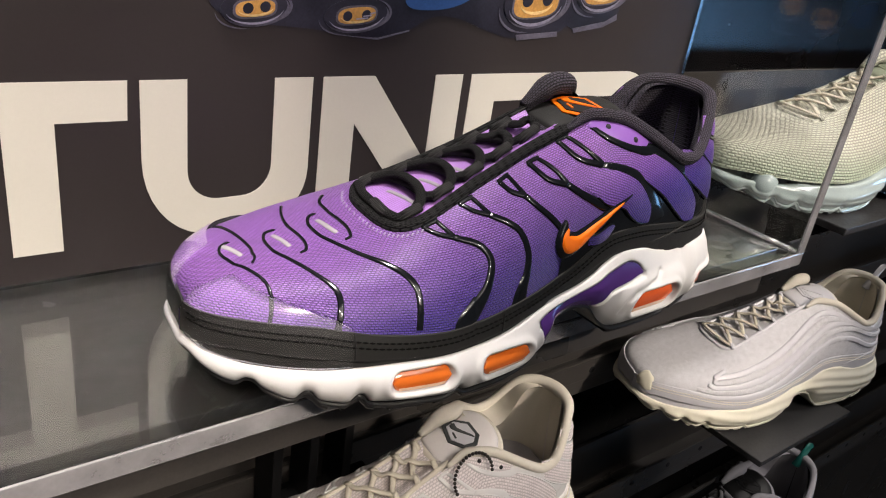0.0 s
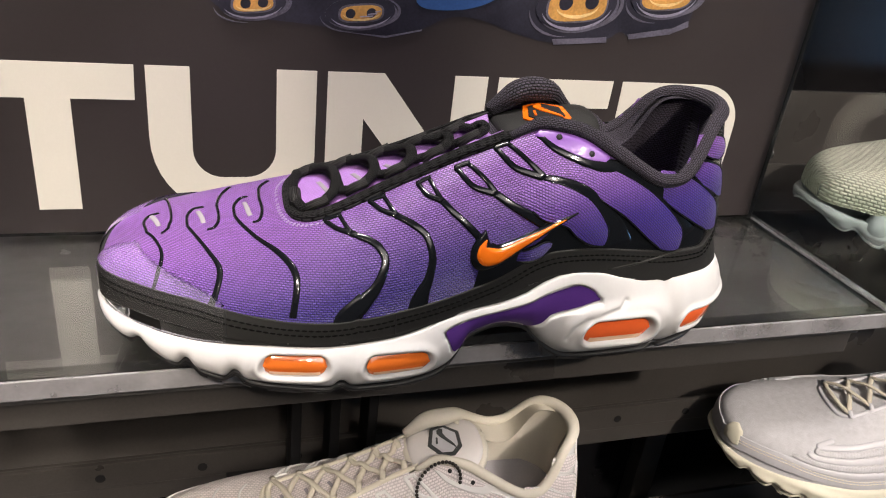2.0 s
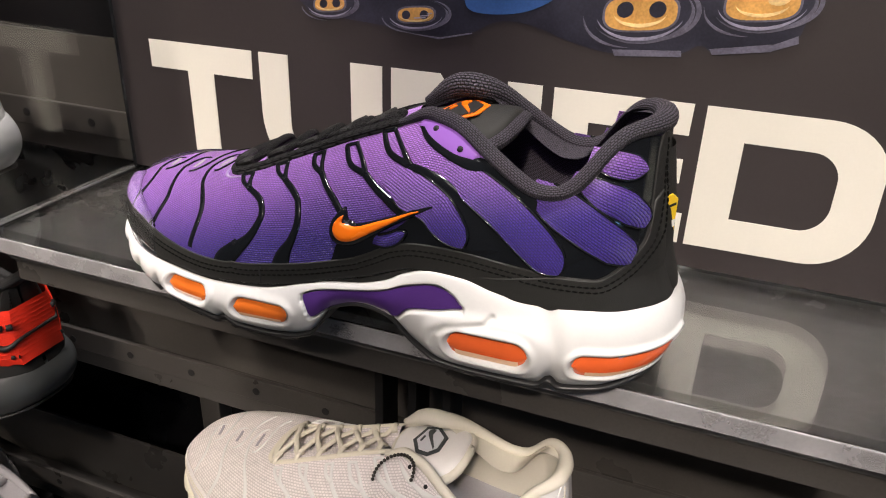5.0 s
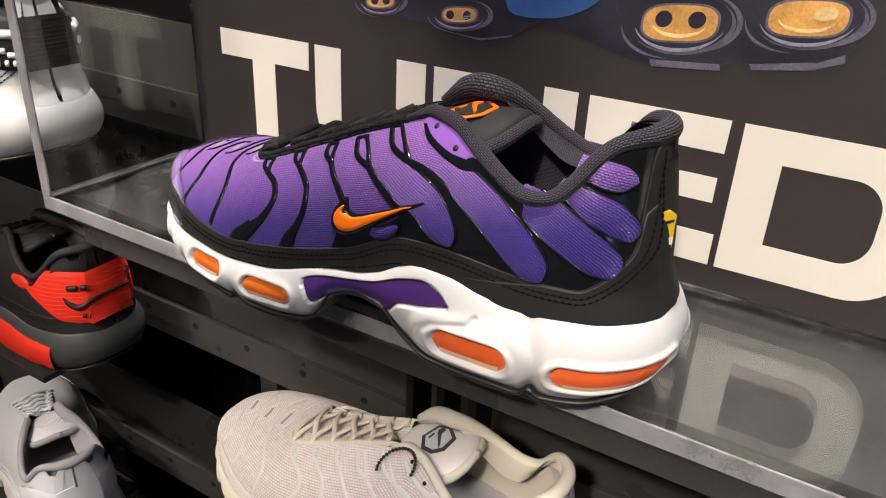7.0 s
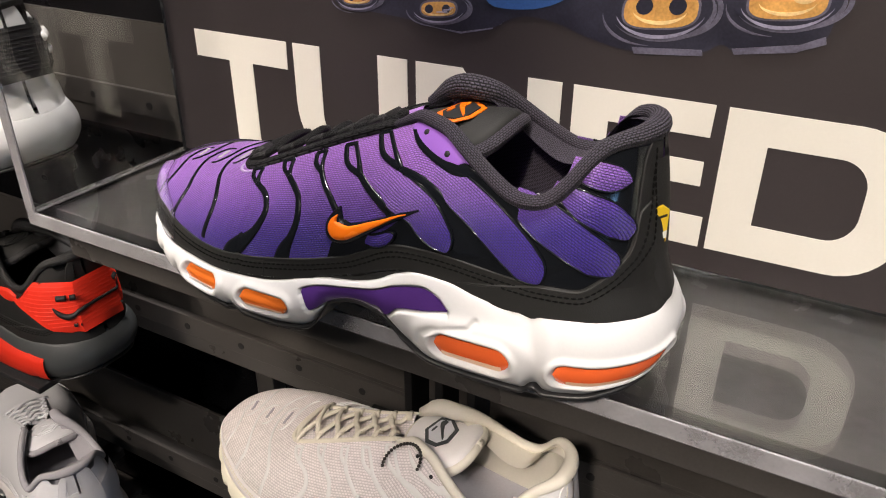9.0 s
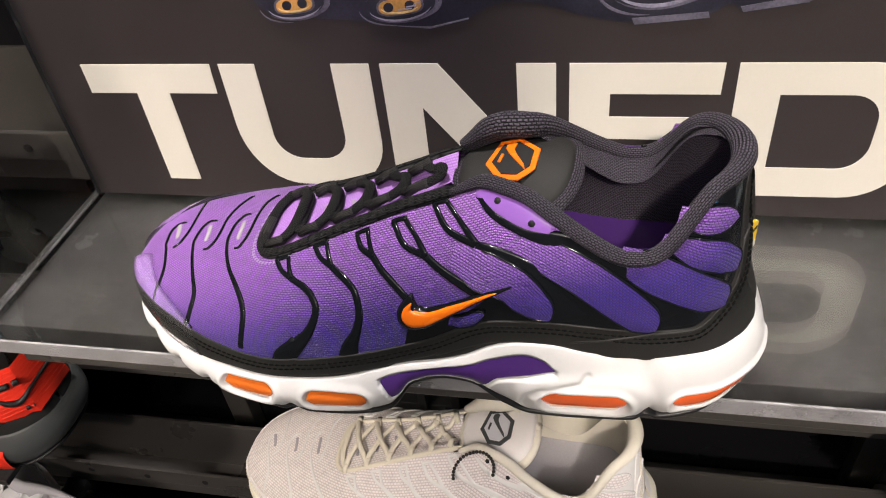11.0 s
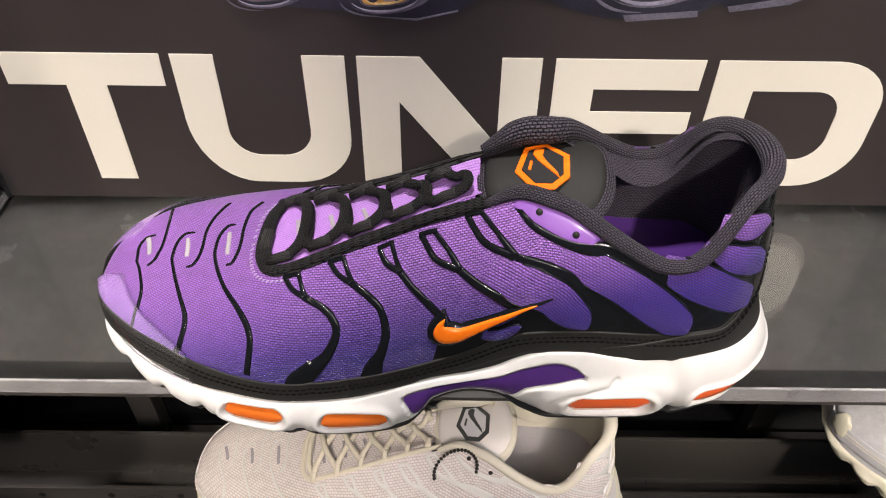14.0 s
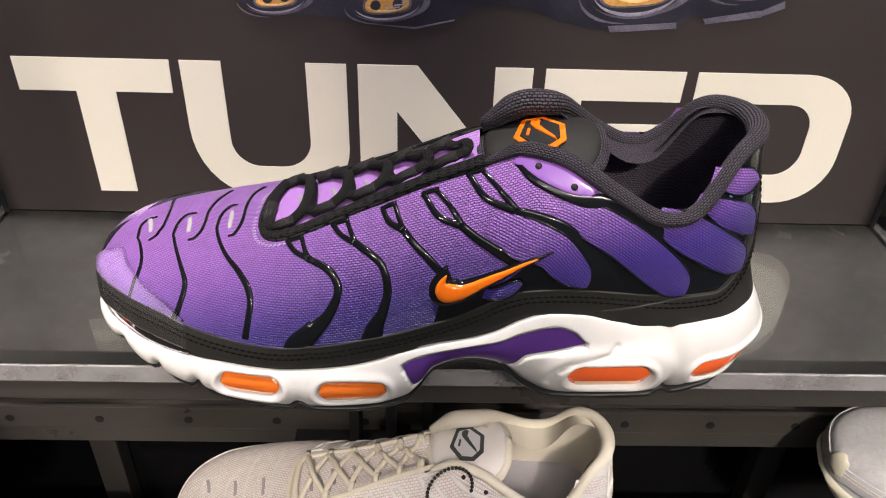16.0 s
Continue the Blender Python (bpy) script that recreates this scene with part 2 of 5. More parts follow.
M_CLOTHPRINT = material("picture_navy", (0.020, 0.020, 0.034), 0.45, tone=0.7, tone_scale=45)
M_BLUEPRINT = material("picture_blue", (0.030, 0.085, 0.26), 0.45, tone=0.3, tone_scale=60)
M_GOLDPRINT = material("picture_amber", (0.56, 0.30, 0.085), 0.45, tone=0.6, tone_scale=60)
M_SHINEPRINT = material("picture_lilac_shine", (0.26, 0.25, 0.34), 0.45, tone=0.6, tone_scale=90)
M_PALEPRINT = material("picture_pale_gold", (0.72, 0.52, 0.24), 0.45, tone=0.5, tone_scale=80)
M_HAZEPRINT = material("picture_violet_grey", (0.105, 0.100, 0.140), 0.45, tone=0.8, tone_scale=55)
M_GLITTER = material("glittering_black_plate", (0.02, 0.02, 0.021), 0.35, tone=0.9, tone_scale=300, grain=1.0, grain_scale=2500)
M_CHAIN = material("dark_bead_chain", (0.06, 0.055, 0.05), 0.35, 0.8, tone=0.2)
M_LENS = bpy.data.materials.new("lamp_lens")
M_LENS.use_nodes = True
M_LENS.node_tree.nodes["Principled BSDF"].inputs["Emission Color"].default_value = (1, 0.92, 0.82, 1)
M_LENS.node_tree.nodes["Principled BSDF"].inputs["Emission Strength"].default_value = 25
M_SCREEN = bpy.data.materials.new("blue_screen")
M_SCREEN.use_nodes = True
M_SCREEN.node_tree.nodes["Principled BSDF"].inputs["Emission Color"].default_value = (0.25, 0.55, 1.0, 1)
M_SCREEN.node_tree.nodes["Principled BSDF"].inputs["Emission Strength"].default_value = 7
M_CHROME = material("steel", (0.45, 0.45, 0.46), 0.25, 1.0, tone=0.1)

# ---------------------------------------------------------------- mesh helpers


def link(name, me, mat, parent=None, label="", smooth=True):
    ob = new(name, me)
    if mat:
        me.materials.append(mat)
    if parent:
        ob.parent = parent
    if label:
        ob["label"] = label
    if smooth:
        me.polygons.foreach_set("use_smooth", [True] * len(me.polygons))
    return ob


def grid_data(name, P, UV=None, wrap=False, flip=False):
    """A quad sheet through P[n, m]; UV in metres."""
    n, m = P.shape[:2]
    idx = np.arange(n * m).reshape(n, m)
    if wrap:
        idx = np.concatenate([idx, idx[:, :1]], 1)
    q = np.stack([idx[:-1, :-1], idx[1:, :-1], idx[1:, 1:], idx[:-1, 1:]], -1).reshape(-1, 4)
    if flip:
        q = q[:, ::-1]
    me = bpy.data.meshes.new(name)
    me.from_pydata(P.reshape(-1, 3).tolist(), [], q.tolist())
    if UV is not None:
        lay = me.uv_layers.new(name="map")
        loops = np.empty(len(me.loops), dtype=np.int32)
        me.loops.foreach_get("vertex_index", loops)
        lay.data.foreach_set("uv", UV.reshape(-1, 2)[loops].ravel())
    return me


def part(name, bm, mat, parent, label="", smooth=False):
    me = bpy.data.meshes.new(name)
    bm.to_mesh(me)
    bm.free()
    return link(name, me, mat, parent, label, smooth)


def box_bm(lo, hi, bevel=0.0, bm=None):
    bm = bm or bmesh.new()
    made = bmesh.ops.create_cube(bm, size=1)["verts"]
    bmesh.ops.scale(bm, vec=[h - l for l, h in zip(lo, hi)], verts=made)
    bmesh.ops.translate(bm, vec=[(h + l) / 2 for l, h in zip(lo, hi)], verts=made)
    if bevel:
        edges = list({e for v in made for e in v.link_edges})
        bmesh.ops.bevel(bm, geom=edges, offset=bevel, segments=2, affect="EDGES", profile=0.6)
    return bm


def slab_bm(outline, thick, bevel=0.0, plane="xz", hole=None):
    """A plate from an outline in the plane, thick towards -y (or up, for xy)."""
    bm = bmesh.new()
    put = (lambda a, b: (a, 0, b)) if plane == "xz" else (lambda a, b: (a, b, 0))
    f = bm.faces.new([bm.verts.new(put(a, b)) for a, b in outline])
    bm.normal_update()
    ext = bmesh.ops.extrude_face_region(bm, geom=[f])
    vs = [g for g in ext["geom"] if isinstance(g, bmesh.types.BMVert)]
    bmesh.ops.translate(bm, vec=(0, -thick, 0) if plane == "xz" else (0, 0, thick), verts=vs)
    bmesh.ops.recalc_face_normals(bm, faces=bm.faces)
    if bevel:
        bmesh.ops.bevel(bm, geom=list(bm.edges), offset=bevel, segments=1, affect="EDGES")
    return bm


def empty(name, label="", category="", group=""):
    ob = new(name)
    ob.empty_display_size = 0.02
    return tagged(ob, label, category, group)

# ---------------------------------------------------------------- curves and the shoe's last
#<<PURE


def curve(x, xs, ys):
    """Monotone cubic through the knots."""
    x, xs, ys = np.asarray(x, float), np.asarray(xs, float), np.asarray(ys, float)
    h, d = np.diff(xs), np.diff(ys) / np.diff(xs)
    m = np.zeros(len(xs))
    m[0], m[-1] = d[0], d[-1]
    for i in range(1, len(xs) - 1):
        if d[i - 1] * d[i] > 0:
            w1, w2 = 2 * h[i] + h[i - 1], h[i] + 2 * h[i - 1]
            m[i] = (w1 + w2) / (w1 / d[i - 1] + w2 / d[i])
    k = np.clip(np.searchsorted(xs, x) - 1, 0, len(xs) - 2)
    t = np.clip((x - xs[k]) / h[k], 0, 1)
    return ((2 * t**3 - 3 * t**2 + 1) * ys[k] + (t**3 - 2 * t**2 + t) * h[k] * m[k]
            + (-2 * t**3 + 3 * t**2) * ys[k + 1] + (t**3 - t**2) * h[k] * m[k + 1])


def rail(points, n):
    """Catmull-Rom through points of any dimension, n samples."""
    p = np.asarray(points, float)
    p = np.vstack([2 * p[0] - p[1], p, 2 * p[-1] - p[-2]])
    t = np.linspace(0, len(p) - 3 - 1e-9, n)
    i = t.astype(int)
    f = (t - i)[:, None]
    a, b, c, d = p[i], p[i + 1], p[i + 2], p[i + 3]
    return 0.5 * (2 * b + (c - a) * f + (2 * a - 5 * b + 4 * c - d) * f**2 + (3 * b - a - 3 * c + d) * f**3)


LEN = 0.2910
UEND = 0.2845


def w_lat(x):
    return curve(x, [0, .002, .006, .015, .03, .06, .09, .12, .16, .20, .24, .2625, .2745, .2812, .2840, UEND], [0, .0085, .0150, .0238, .0348, .0478, .0530, .0515, .0458, .0435, .0415, .0370, .0285, .0190, .009, 0])


def w_med(x):
    return curve(x, [0, .002, .006, .015, .03, .06, .09, .12, .16, .20, .24, .2625, .2745, .2812, .2840, UEND], [0, .018, .0290, .0400, .0490, .0545, .0540, .0485, .0400, .0380, .0390, .0365, .0285, .0190, .009, 0])


def z_base(x):
    return curve(x, [0, .015, .03, .05, .07, .09, .11, .13, .145, .16, .175, .187, .198, .21, .226, .24, .253, .265, .275, LEN],
                 [.0275, .0285, .0280, .0268, .0260, .0258, .0272, .0308, .0345, .0382, .0435, .0475, .0482, .0466, .0434, .0418, .0420, .0432, .0438, .0430])


def z_top(x):
    return curve(x, [0, .002, .007, .02, .036, .06, .084, .113, .14, .166, .20, .24, UEND], [.0370, .0440, .0485, .0525, .0553, .0606, .0690, .0815, .0940, .1060, .1210, .1340, .1360])


def z_collar(x):
    return curve(x, [.160, .172, .183, .196, .210, .224, .2373, .2463, .2554, .2629, .2697, .2765, UEND], [.0970, .1025, .1070, .1065, .1003, .0925, .0870, .0875, .0950, .1050, .1110, .1125, .1120])


def z_collar_med(x):
    """The medial edge stands a little higher beside the tongue."""
    return z_collar(x) + 0.0064 * np.exp(-((np.asarray(x) - 0.190) / 0.020) ** 2)


def upper_xyz(x, a, out=0.0):
    """The upper's skin: x along from the toe, a = 0 at the lateral feather line, 1 on top, 2 at the medial line."""
    x, a = np.broadcast_arrays(np.asarray(x, float), np.asarray(a, float))
    th = a * np.pi / 2
    c, s = np.cos(th), np.sin(th)
    zb = z_base(x)
    H = z_top(x) - zb
    W = np.where(c > 0, w_lat(x), w_med(x))
    n = curve(x, [0, .03, .08, .11, .15, .20, UEND], [0.72, 0.74, 0.86, 1.0, 1.12, 1.15, 0.92])
    full = np.where(c < 0, np.clip((0.13 - x) / 0.06, 0, 1), 0.0)
    y = -np.sign(c) * W * np.abs(c) ** (n - 0.12 * full)
    z = zb + H * np.abs(s) ** (np.where(x > 0.1, 1.0, 0.95) - 0.30 * full) + 0.05 * np.maximum(y, -0.02) * np.clip((0.11 - x) / 0.05, 0, 1) * np.abs(s)
    lean = 0.0065 * np.clip((x - 0.22) / (UEND - 0.22), 0, 1) * np.clip((z - 0.05) / 0.06, 0, 1.2)
    sunk = np.clip((x - 0.085) / 0.085, 0, 1) * np.exp(-((a - 1) / 0.16) ** 4) * np.clip((0.182 - x) / 0.004, 0, 1)
    z = z - 0.0100 * sunk
    P = np.stack([x - lean, y, z], -1)
    if np.any(out != 0):
        e = 5e-4
        x1, x0 = np.clip(x + e, 0.0008, UEND - 0.0004), np.clip(x - e, 0.0004, UEND - 0.0008)
        du = upper_xyz(x1, a) - upper_xyz(x0, a)
        dv = upper_xyz(np.clip(x, 0.0008, UEND - .0008), a + 0.01) - upper_xyz(np.clip(x, 0.0008, UEND - .0008), a - 0.01)
        N = np.cross(dv, du)
        N = N / np.maximum(np.linalg.norm(N, axis=-1, keepdims=True), 1e-12)
        P = P - N * np.broadcast_to(out, x.shape)[..., None]
    return P


def a_of_z(x, z):
    """a on the lateral side at height z."""
    s = np.clip((z - z_base(x)) / (z_top(x) - z_base(x)), 0, 1)
    return np.arcsin(s ** (1 / np.where(np.asarray(x) > 0.1, 1.0, 0.95))) * 2 / np.pi

#PURE>>
# ---------------------------------------------------------------- sneaker parts


def skin(name, xs, a0, a1, na, mat, parent, out=0.0, label=""):
    """A sheet of the upper between the lines a0(x) and a1(x)."""
    X = np.repeat(xs[:, None], na, 1)
    T = np.linspace(0, 1, na)[None]
    A = np.asarray(a0)[:, None] * (1 - T) + np.asarray(a1)[:, None] * T
    P = upper_xyz(X, A, out)
    step = np.linalg.norm(np.diff(P, axis=1), axis=-1)
    V = np.concatenate([np.zeros((len(xs), 1)), np.cumsum(step, 1)], 1)
    return link(name, grid_data(name, P, np.stack([X, V], -1)), mat, parent, label)


def strip(name, ctrl, mat, parent, height=0.0014, n=60, cols=9, label="", base=0.0, round_ends=True):
    """A raised band that follows the upper. ctrl rows: x, a, width."""
    c = rail(ctrl, n)
    x, a, w = c[:, 0], c[:, 1], np.maximum(c[:, 2], 0.0004)
    ka = np.linalg.norm(upper_xyz(x, a + 0.02) - upper_xyz(x, a - 0.02), axis=-1) / 0.04
    tx, ta = np.gradient(x), np.gradient(a) * ka
    ln = np.maximum(np.hypot(tx, ta), 1e-9)
    sx, sa = -ta / ln, tx / ln
    j = np.linspace(-1, 1, cols)
    X = x[:, None] + sx[:, None] * w[:, None] / 2 * j
    A = a[:, None] + sa[:, None] / ka[:, None] * w[:, None] / 2 * j
    prof = height * (1 - np.abs(j) ** 5) - 0.0004 * (np.abs(j) > 0.99)
    env = np.ones(n)
    if round_ends:
        u = np.linspace(0, 1, n)
        env = np.clip(np.minimum(u, 1 - u) * 30, 0, 1) ** 0.5
    O = base + prof[None] * (0.25 + 0.75 * env[:, None])
    P = upper_xyz(np.clip(X, 0.001, UEND - 0.001), A, O)
    uv = np.stack([np.repeat(np.linspace(0, 1, n)[:, None] * 0.05, cols, 1), np.repeat(j[None] * 0.004, n, 0)], -1)
    return link(name, grid_data(name, P, uv), mat, parent, label)


def tube_points(p, r, sides=10, flat=1.0):
    p = np.asarray(p, float)
    t = np.gradient(p, axis=0)
    t /= np.maximum(np.linalg.norm(t, axis=1, keepdims=True), 1e-9)
    up = np.array([0, 0, 1.0]) + 0 * t
    s = np.cross(t, up)
    s /= np.maximum(np.linalg.norm(s, axis=1, keepdims=True), 1e-6)
    u = np.cross(s, t)
    k = np.linspace(0, 2 * np.pi, sides, endpoint=False)
    r = np.broadcast_to(r, len(p))[:, None, None]
    return p[:, None] + r * (np.cos(k)[None, :, None] * s[:, None] + flat * np.sin(k)[None, :, None] * u[:, None])


def tube(name, p, r, mat, parent, sides=10, flat=1.0, label=""):
    P = tube_points(p, r, sides, flat)
    P = np.concatenate([np.repeat(P[:1].mean(1, keepdims=True), sides, 1), P, np.repeat(P[-1:].mean(1, keepdims=True), sides, 1)], 0)
    arc = np.concatenate([[0], np.cumsum(np.linalg.norm(np.diff(P.mean(1), axis=0), axis=1))])
    rr = float(np.mean(r))
    uv = np.stack([np.repeat(arc[:, None], sides, 1), np.repeat(np.linspace(0, 6.28 * rr, sides)[None], len(P), 0)], -1)
    return link(name, grid_data(name, P, uv, wrap=True), mat, parent, label)


def z_rim(x):
    """Upper edge of the midsole wall, where the mudguard meets it."""
    return curve(x, [0, .004, .0164, .035, .050, .065, .090, .102, .114, .126, .1365, .149, .161, .1735, .184, .1956, .2086, .2225, .2355, .2474, .2614, .272, .281, LEN],
                 [.0262, .0250, .0232, .0230, .0241, .0248, .0249, .0254, .0264, .0291, .0323, .0348, .0362, .0398, .0455, .0487, .0479, .0443, .0420, .0420, .0428, .0430, .0432, .0424])


def sole_low(x):
    """Lower edge of the midsole with the cut flex grooves."""
    x = np.asarray(x, float)
    notch = sum(h * np.exp(-(np.abs(x - c) / 0.0030) ** 3) for c, h in ((.0152, .0034), (.0332, .0046), (.0515, .0045), (.0936, .0030), (.2480, .0032)))
    return notch + sole_knots(x)


def sole_knots(x):
    return curve(x, [0, .004, .009, .0125, .019, .0215, .027, .036, .046, .056, .0636, .0773, .0885, .1035, .115, .128, .138, .1436, .149, .163, .1745, .187, .20, .22, .24, .254, .269, LEN],
                 [.0215, .0172, .0146, .0142, .0132, .0118, .0092, .0088, .0070, .0068, .0057, .0050, .0043, .0033, .0029, .0038, .0066, .0135, .0225, .0262, .0238, .0120, .0045, .0030, .0030, .0040, .0055, .0105])


def sole_ring(n=1040):
    """Outline of the midsole from the toe along the lateral side round the heel and back: x, y, outward normal, arc."""
    f = np.linspace(0, 2 * np.pi, n)
    x = -0.0012 + (LEN + 0.0012) * (1 - np.cos(f)) / 2
    xi = np.clip((x + 0.0012) / (LEN + 0.0012) * UEND, 0, UEND)
    k = np.abs(np.sin(f)) ** 0.35
    y = np.where(f <= np.pi, -(w_lat(xi) + 0.0022 * k), w_med(xi) + 0.0022 * k)
    p = np.stack([x, y], -1)
    t = np.roll(p, -1, 0) - np.roll(p, 1, 0)
    t[0] = t[-1] = (0, -1)
    t /= np.maximum(np.linalg.norm(t, axis=1, keepdims=True), 1e-9)
    nrm = np.stack([t[:, 1], -t[:, 0]], -1)
    for _ in range(14):
        nrm = (np.roll(nrm, 1, 0) + nrm + np.roll(nrm, -1, 0)) / 3
    nrm /= np.maximum(np.linalg.norm(nrm, axis=1, keepdims=True), 1e-9)
    arc = np.concatenate([[0], np.cumsum(np.linalg.norm(np.diff(p, axis=0), axis=1))])
    return p, nrm, arc


RING, RNORM, RARC = sole_ring()
I_HEEL = len(RARC) // 2


def arc_at(x):
    """Arc along the lateral outline at x."""
    return np.interp(x, RING[:I_HEEL, 0], RARC[:I_HEEL])


def pill(q, z, w):
    """Signed distance to a tilted pill: w = centre arc, centre z, half length, half height, slope."""
    u = q - w[0]
    v = z - w[1] - w[4] * u
    du = np.maximum(np.abs(u) - (w[2] - w[3]), 0)
    return np.hypot(du, v) - w[3]


Q = arc_at
WINDOWS = [
    ((Q(.0625) + Q(.0870)) / 2, .0182, (Q(.0870) - Q(.0625)) / 2, .0040, 0.02),
    ((Q(.1025) + Q(.1295)) / 2, .0170, .0135, .0040, 0.00),
    ((Q(.2045) + Q(.2395)) / 2, .0195, .0176, .0064, 0.00),
    (Q(.2570) + .0270, .0205, .0270, .0052, 0.05),
]
TOTAL = RARC[-1]
MIRROR = [(TOTAL - w[0], w[1], w[2], w[3], -w[4]) for w in WINDOWS]


def ridge(q, z, q0, z0, q1, z1, wide):
    """Bump along a line from one point to another."""
    dx, dz = q1 - q0, z1 - z0
    t = np.clip(((q - q0) * dx + (z - z0) * dz) / (dx * dx + dz * dz), 0, 1)
    return np.exp(-(((q - q0 - t * dx) ** 2 + (z - z0 - t * dz) ** 2) / wide**2))


def sole_relief(q, z, x, style):
    d = np.zeros_like(q)
    if style in ("plus",):
        for w in WINDOWS + MIRROR:
            s = pill(q, z, w)
            d += 0.0013 * np.exp(-((s - 0.0022) / 0.0016) ** 2)
            d -= 0.0030 * (1 / (1 + np.exp(np.clip((s - 0.0002) / 0.00028, -40, 40))))
        for flip in (False, True):
            qq = TOTAL - q if flip else q
            # pod round the rear window, and the creases either side of it
            s = pill(qq, z, (Q(.2215), .0195, .0285, .0140, 0.02))
            d += 0.0022 / (1 + np.exp(np.clip(s / 0.0012, -40, 40)))
            d -= 0.0013 * ridge(qq, z, Q(.2455), .046, Q(.2505), .006, .0038)
            d += 0.0008 * ridge(qq, z, Q(.2535), .045, Q(.2555), .010, .0035)
            swirl = [(.2235, .0345), (.2205, .0312), (.2120, .0290), (.2040, .0272), (.1985, .0235), (.1965, .0170)]
            cut = np.zeros_like(q)
            for (xa, za), (xb, zb) in zip(swirl, swirl[1:]):
                cut = np.maximum(cut, ridge(qq, z, Q(xa), za, Q(xb), zb, .0013))
            d -= 0.0013 * cut
            up, lo = shank_up(x), shank_lo(x)
            edge = np.minimum(np.minimum(z - lo + .001, up - z), np.minimum(x - .1366, .2104 - x))
            d -= 0.0026 / (1 + np.exp(np.clip(-edge / 0.0003, -40, 40)))
    if style == "wave":
        d += 0.0005 * np.sin((z - 0.004 * np.sin(q * 40)) * 700) * (z > 0.012)
    return d


def shank_up(x):
    return curve(x, [.130, .1364, .1451, .1607, .1728, .1846, .1977, .2057, .2104, .214], [.0220, .0280, .0312, .0332, .0358, .0406, .0432, .0405, .0362, .0350])


def shank_lo(x):
    return curve(x, [.130, .1364, .1405, .147, .163, .1745, .1812, .1863, .1994, .2104, .214], [.0200, .0268, .0185, .0222, .0264, .0244, .0264, .0312, .0334, .0356, .0350])


def sole_xyz(i, v, style, out=0.0):
    """Point of the midsole wall: i index along the ring, v = 0 at the top, 1 at the bottom."""
    p, nr, q = RING[i], RNORM[i], RARC[i]
    x = np.clip(p[..., 0], 0, LEN)
    zt, zb = z_rim(x), sole_low(x)
    z = zt * (1 - v) + zb * v
    hgt = zt - zb
    b = 0.0045 * np.sin(np.pi * np.clip(v, 0, 1)) ** 0.8 - 0.0006 * (1 - v) ** 3 - 0.004 * v**4
    b = b * np.clip(hgt / 0.02, 0.25, 1)
    heel = np.exp(-((x - 0.284) / 0.03) ** 2)
    b = b + heel * 0.0015 * np.sin(np.pi * v)
    d = b + sole_relief(q, z, x, style) + out
    return np.stack([p[..., 0] + nr[..., 0] * d, p[..., 1] + nr[..., 1] * d, z], -1)


def midsole(parent, mat, style="plus", rows=64, step=1):
    n = len(RARC)
    i = np.arange(0, n - 1, step)
    I, V = np.meshgrid(i, np.linspace(0, 1, rows), indexing="ij")
    P = sole_xyz(I, V, style)
    # the top closes inwards under the upper, the bottom into the tread
    def inset(row, k, dz):
        c = row.copy()
        c[:, 1] *= k
        c[:, 0] = 0.152 + (c[:, 0] - 0.152) * (0.2 * k + 0.8)
        c[:, 2] += dz
        return c
    P = np.concatenate([inset(P[:, 0], 0.90, 0.0)[:, None], P, inset(P[:, -1], 0.88, 0.0005)[:, None], inset(P[:, -1], 0.02, 0.001)[:, None]], 1)
    P = np.concatenate([P, P[:1]], 0)
    return link("midsole", grid_data("midsole", P), mat, parent)


def window_parts(parent, mat, style="plus"):
    for num, w in enumerate(WINDOWS):
        rows_lip = []
        s = np.linspace(-1, 1, 40)
        q = w[0] + s * w[2] * 0.995
        i = np.interp(q, RARC, np.arange(len(RARC)))
        rows = []
        for r in np.linspace(-1, 1, 9):
            hh = np.sqrt(np.maximum(0, 1 - np.maximum(0, (np.abs(s) * w[2] - (w[2] - w[3])) / w[3]) ** 2)) * w[3] * 1.0
            z = w[1] + w[4] * (q - w[0]) + r * hh
            lo = np.floor(i).astype(int)
            f = (i - lo)[:, None]
            p = RING[lo] * (1 - f) + RING[lo + 1] * f
            nr = RNORM[lo] * (1 - f) + RNORM[lo + 1] * f
            x = np.clip(p[:, 0], 0, LEN)
            zt, zb = z_rim(x), sole_low(x)
            v = (zt - z) / (zt - zb)
            b = 0.0045 * np.sin(np.pi * np.clip(v, 0, 1)) ** 0.8
            b = b * np.clip((zt - zb) / 0.02, 0.25, 1)
            d = b - 0.0013 - 0.0010 * r * r + (0.0012 if w[2] > 0.0131 else 0)
            rows.append(np.stack([p[:, 0] + nr[:, 0] * d, p[:, 1] + nr[:, 1] * d, z], -1))
            if r < -0.4:
                rows_lip.append(rows[-1] + np.concatenate([nr * 0.0004, np.zeros((len(nr), 1))], 1))
        window = link("air_window", grid_data("air_window", np.stack(rows, 1)), mat[num > 1] if isinstance(mat, tuple) else mat, parent, "glossy air cushion window")
        if isinstance(mat, tuple):
            link("window_lip", grid_data("window_lip", np.stack(rows_lip, 1)[4:-4]), M_LIP, window, "pale lower lip of the window")


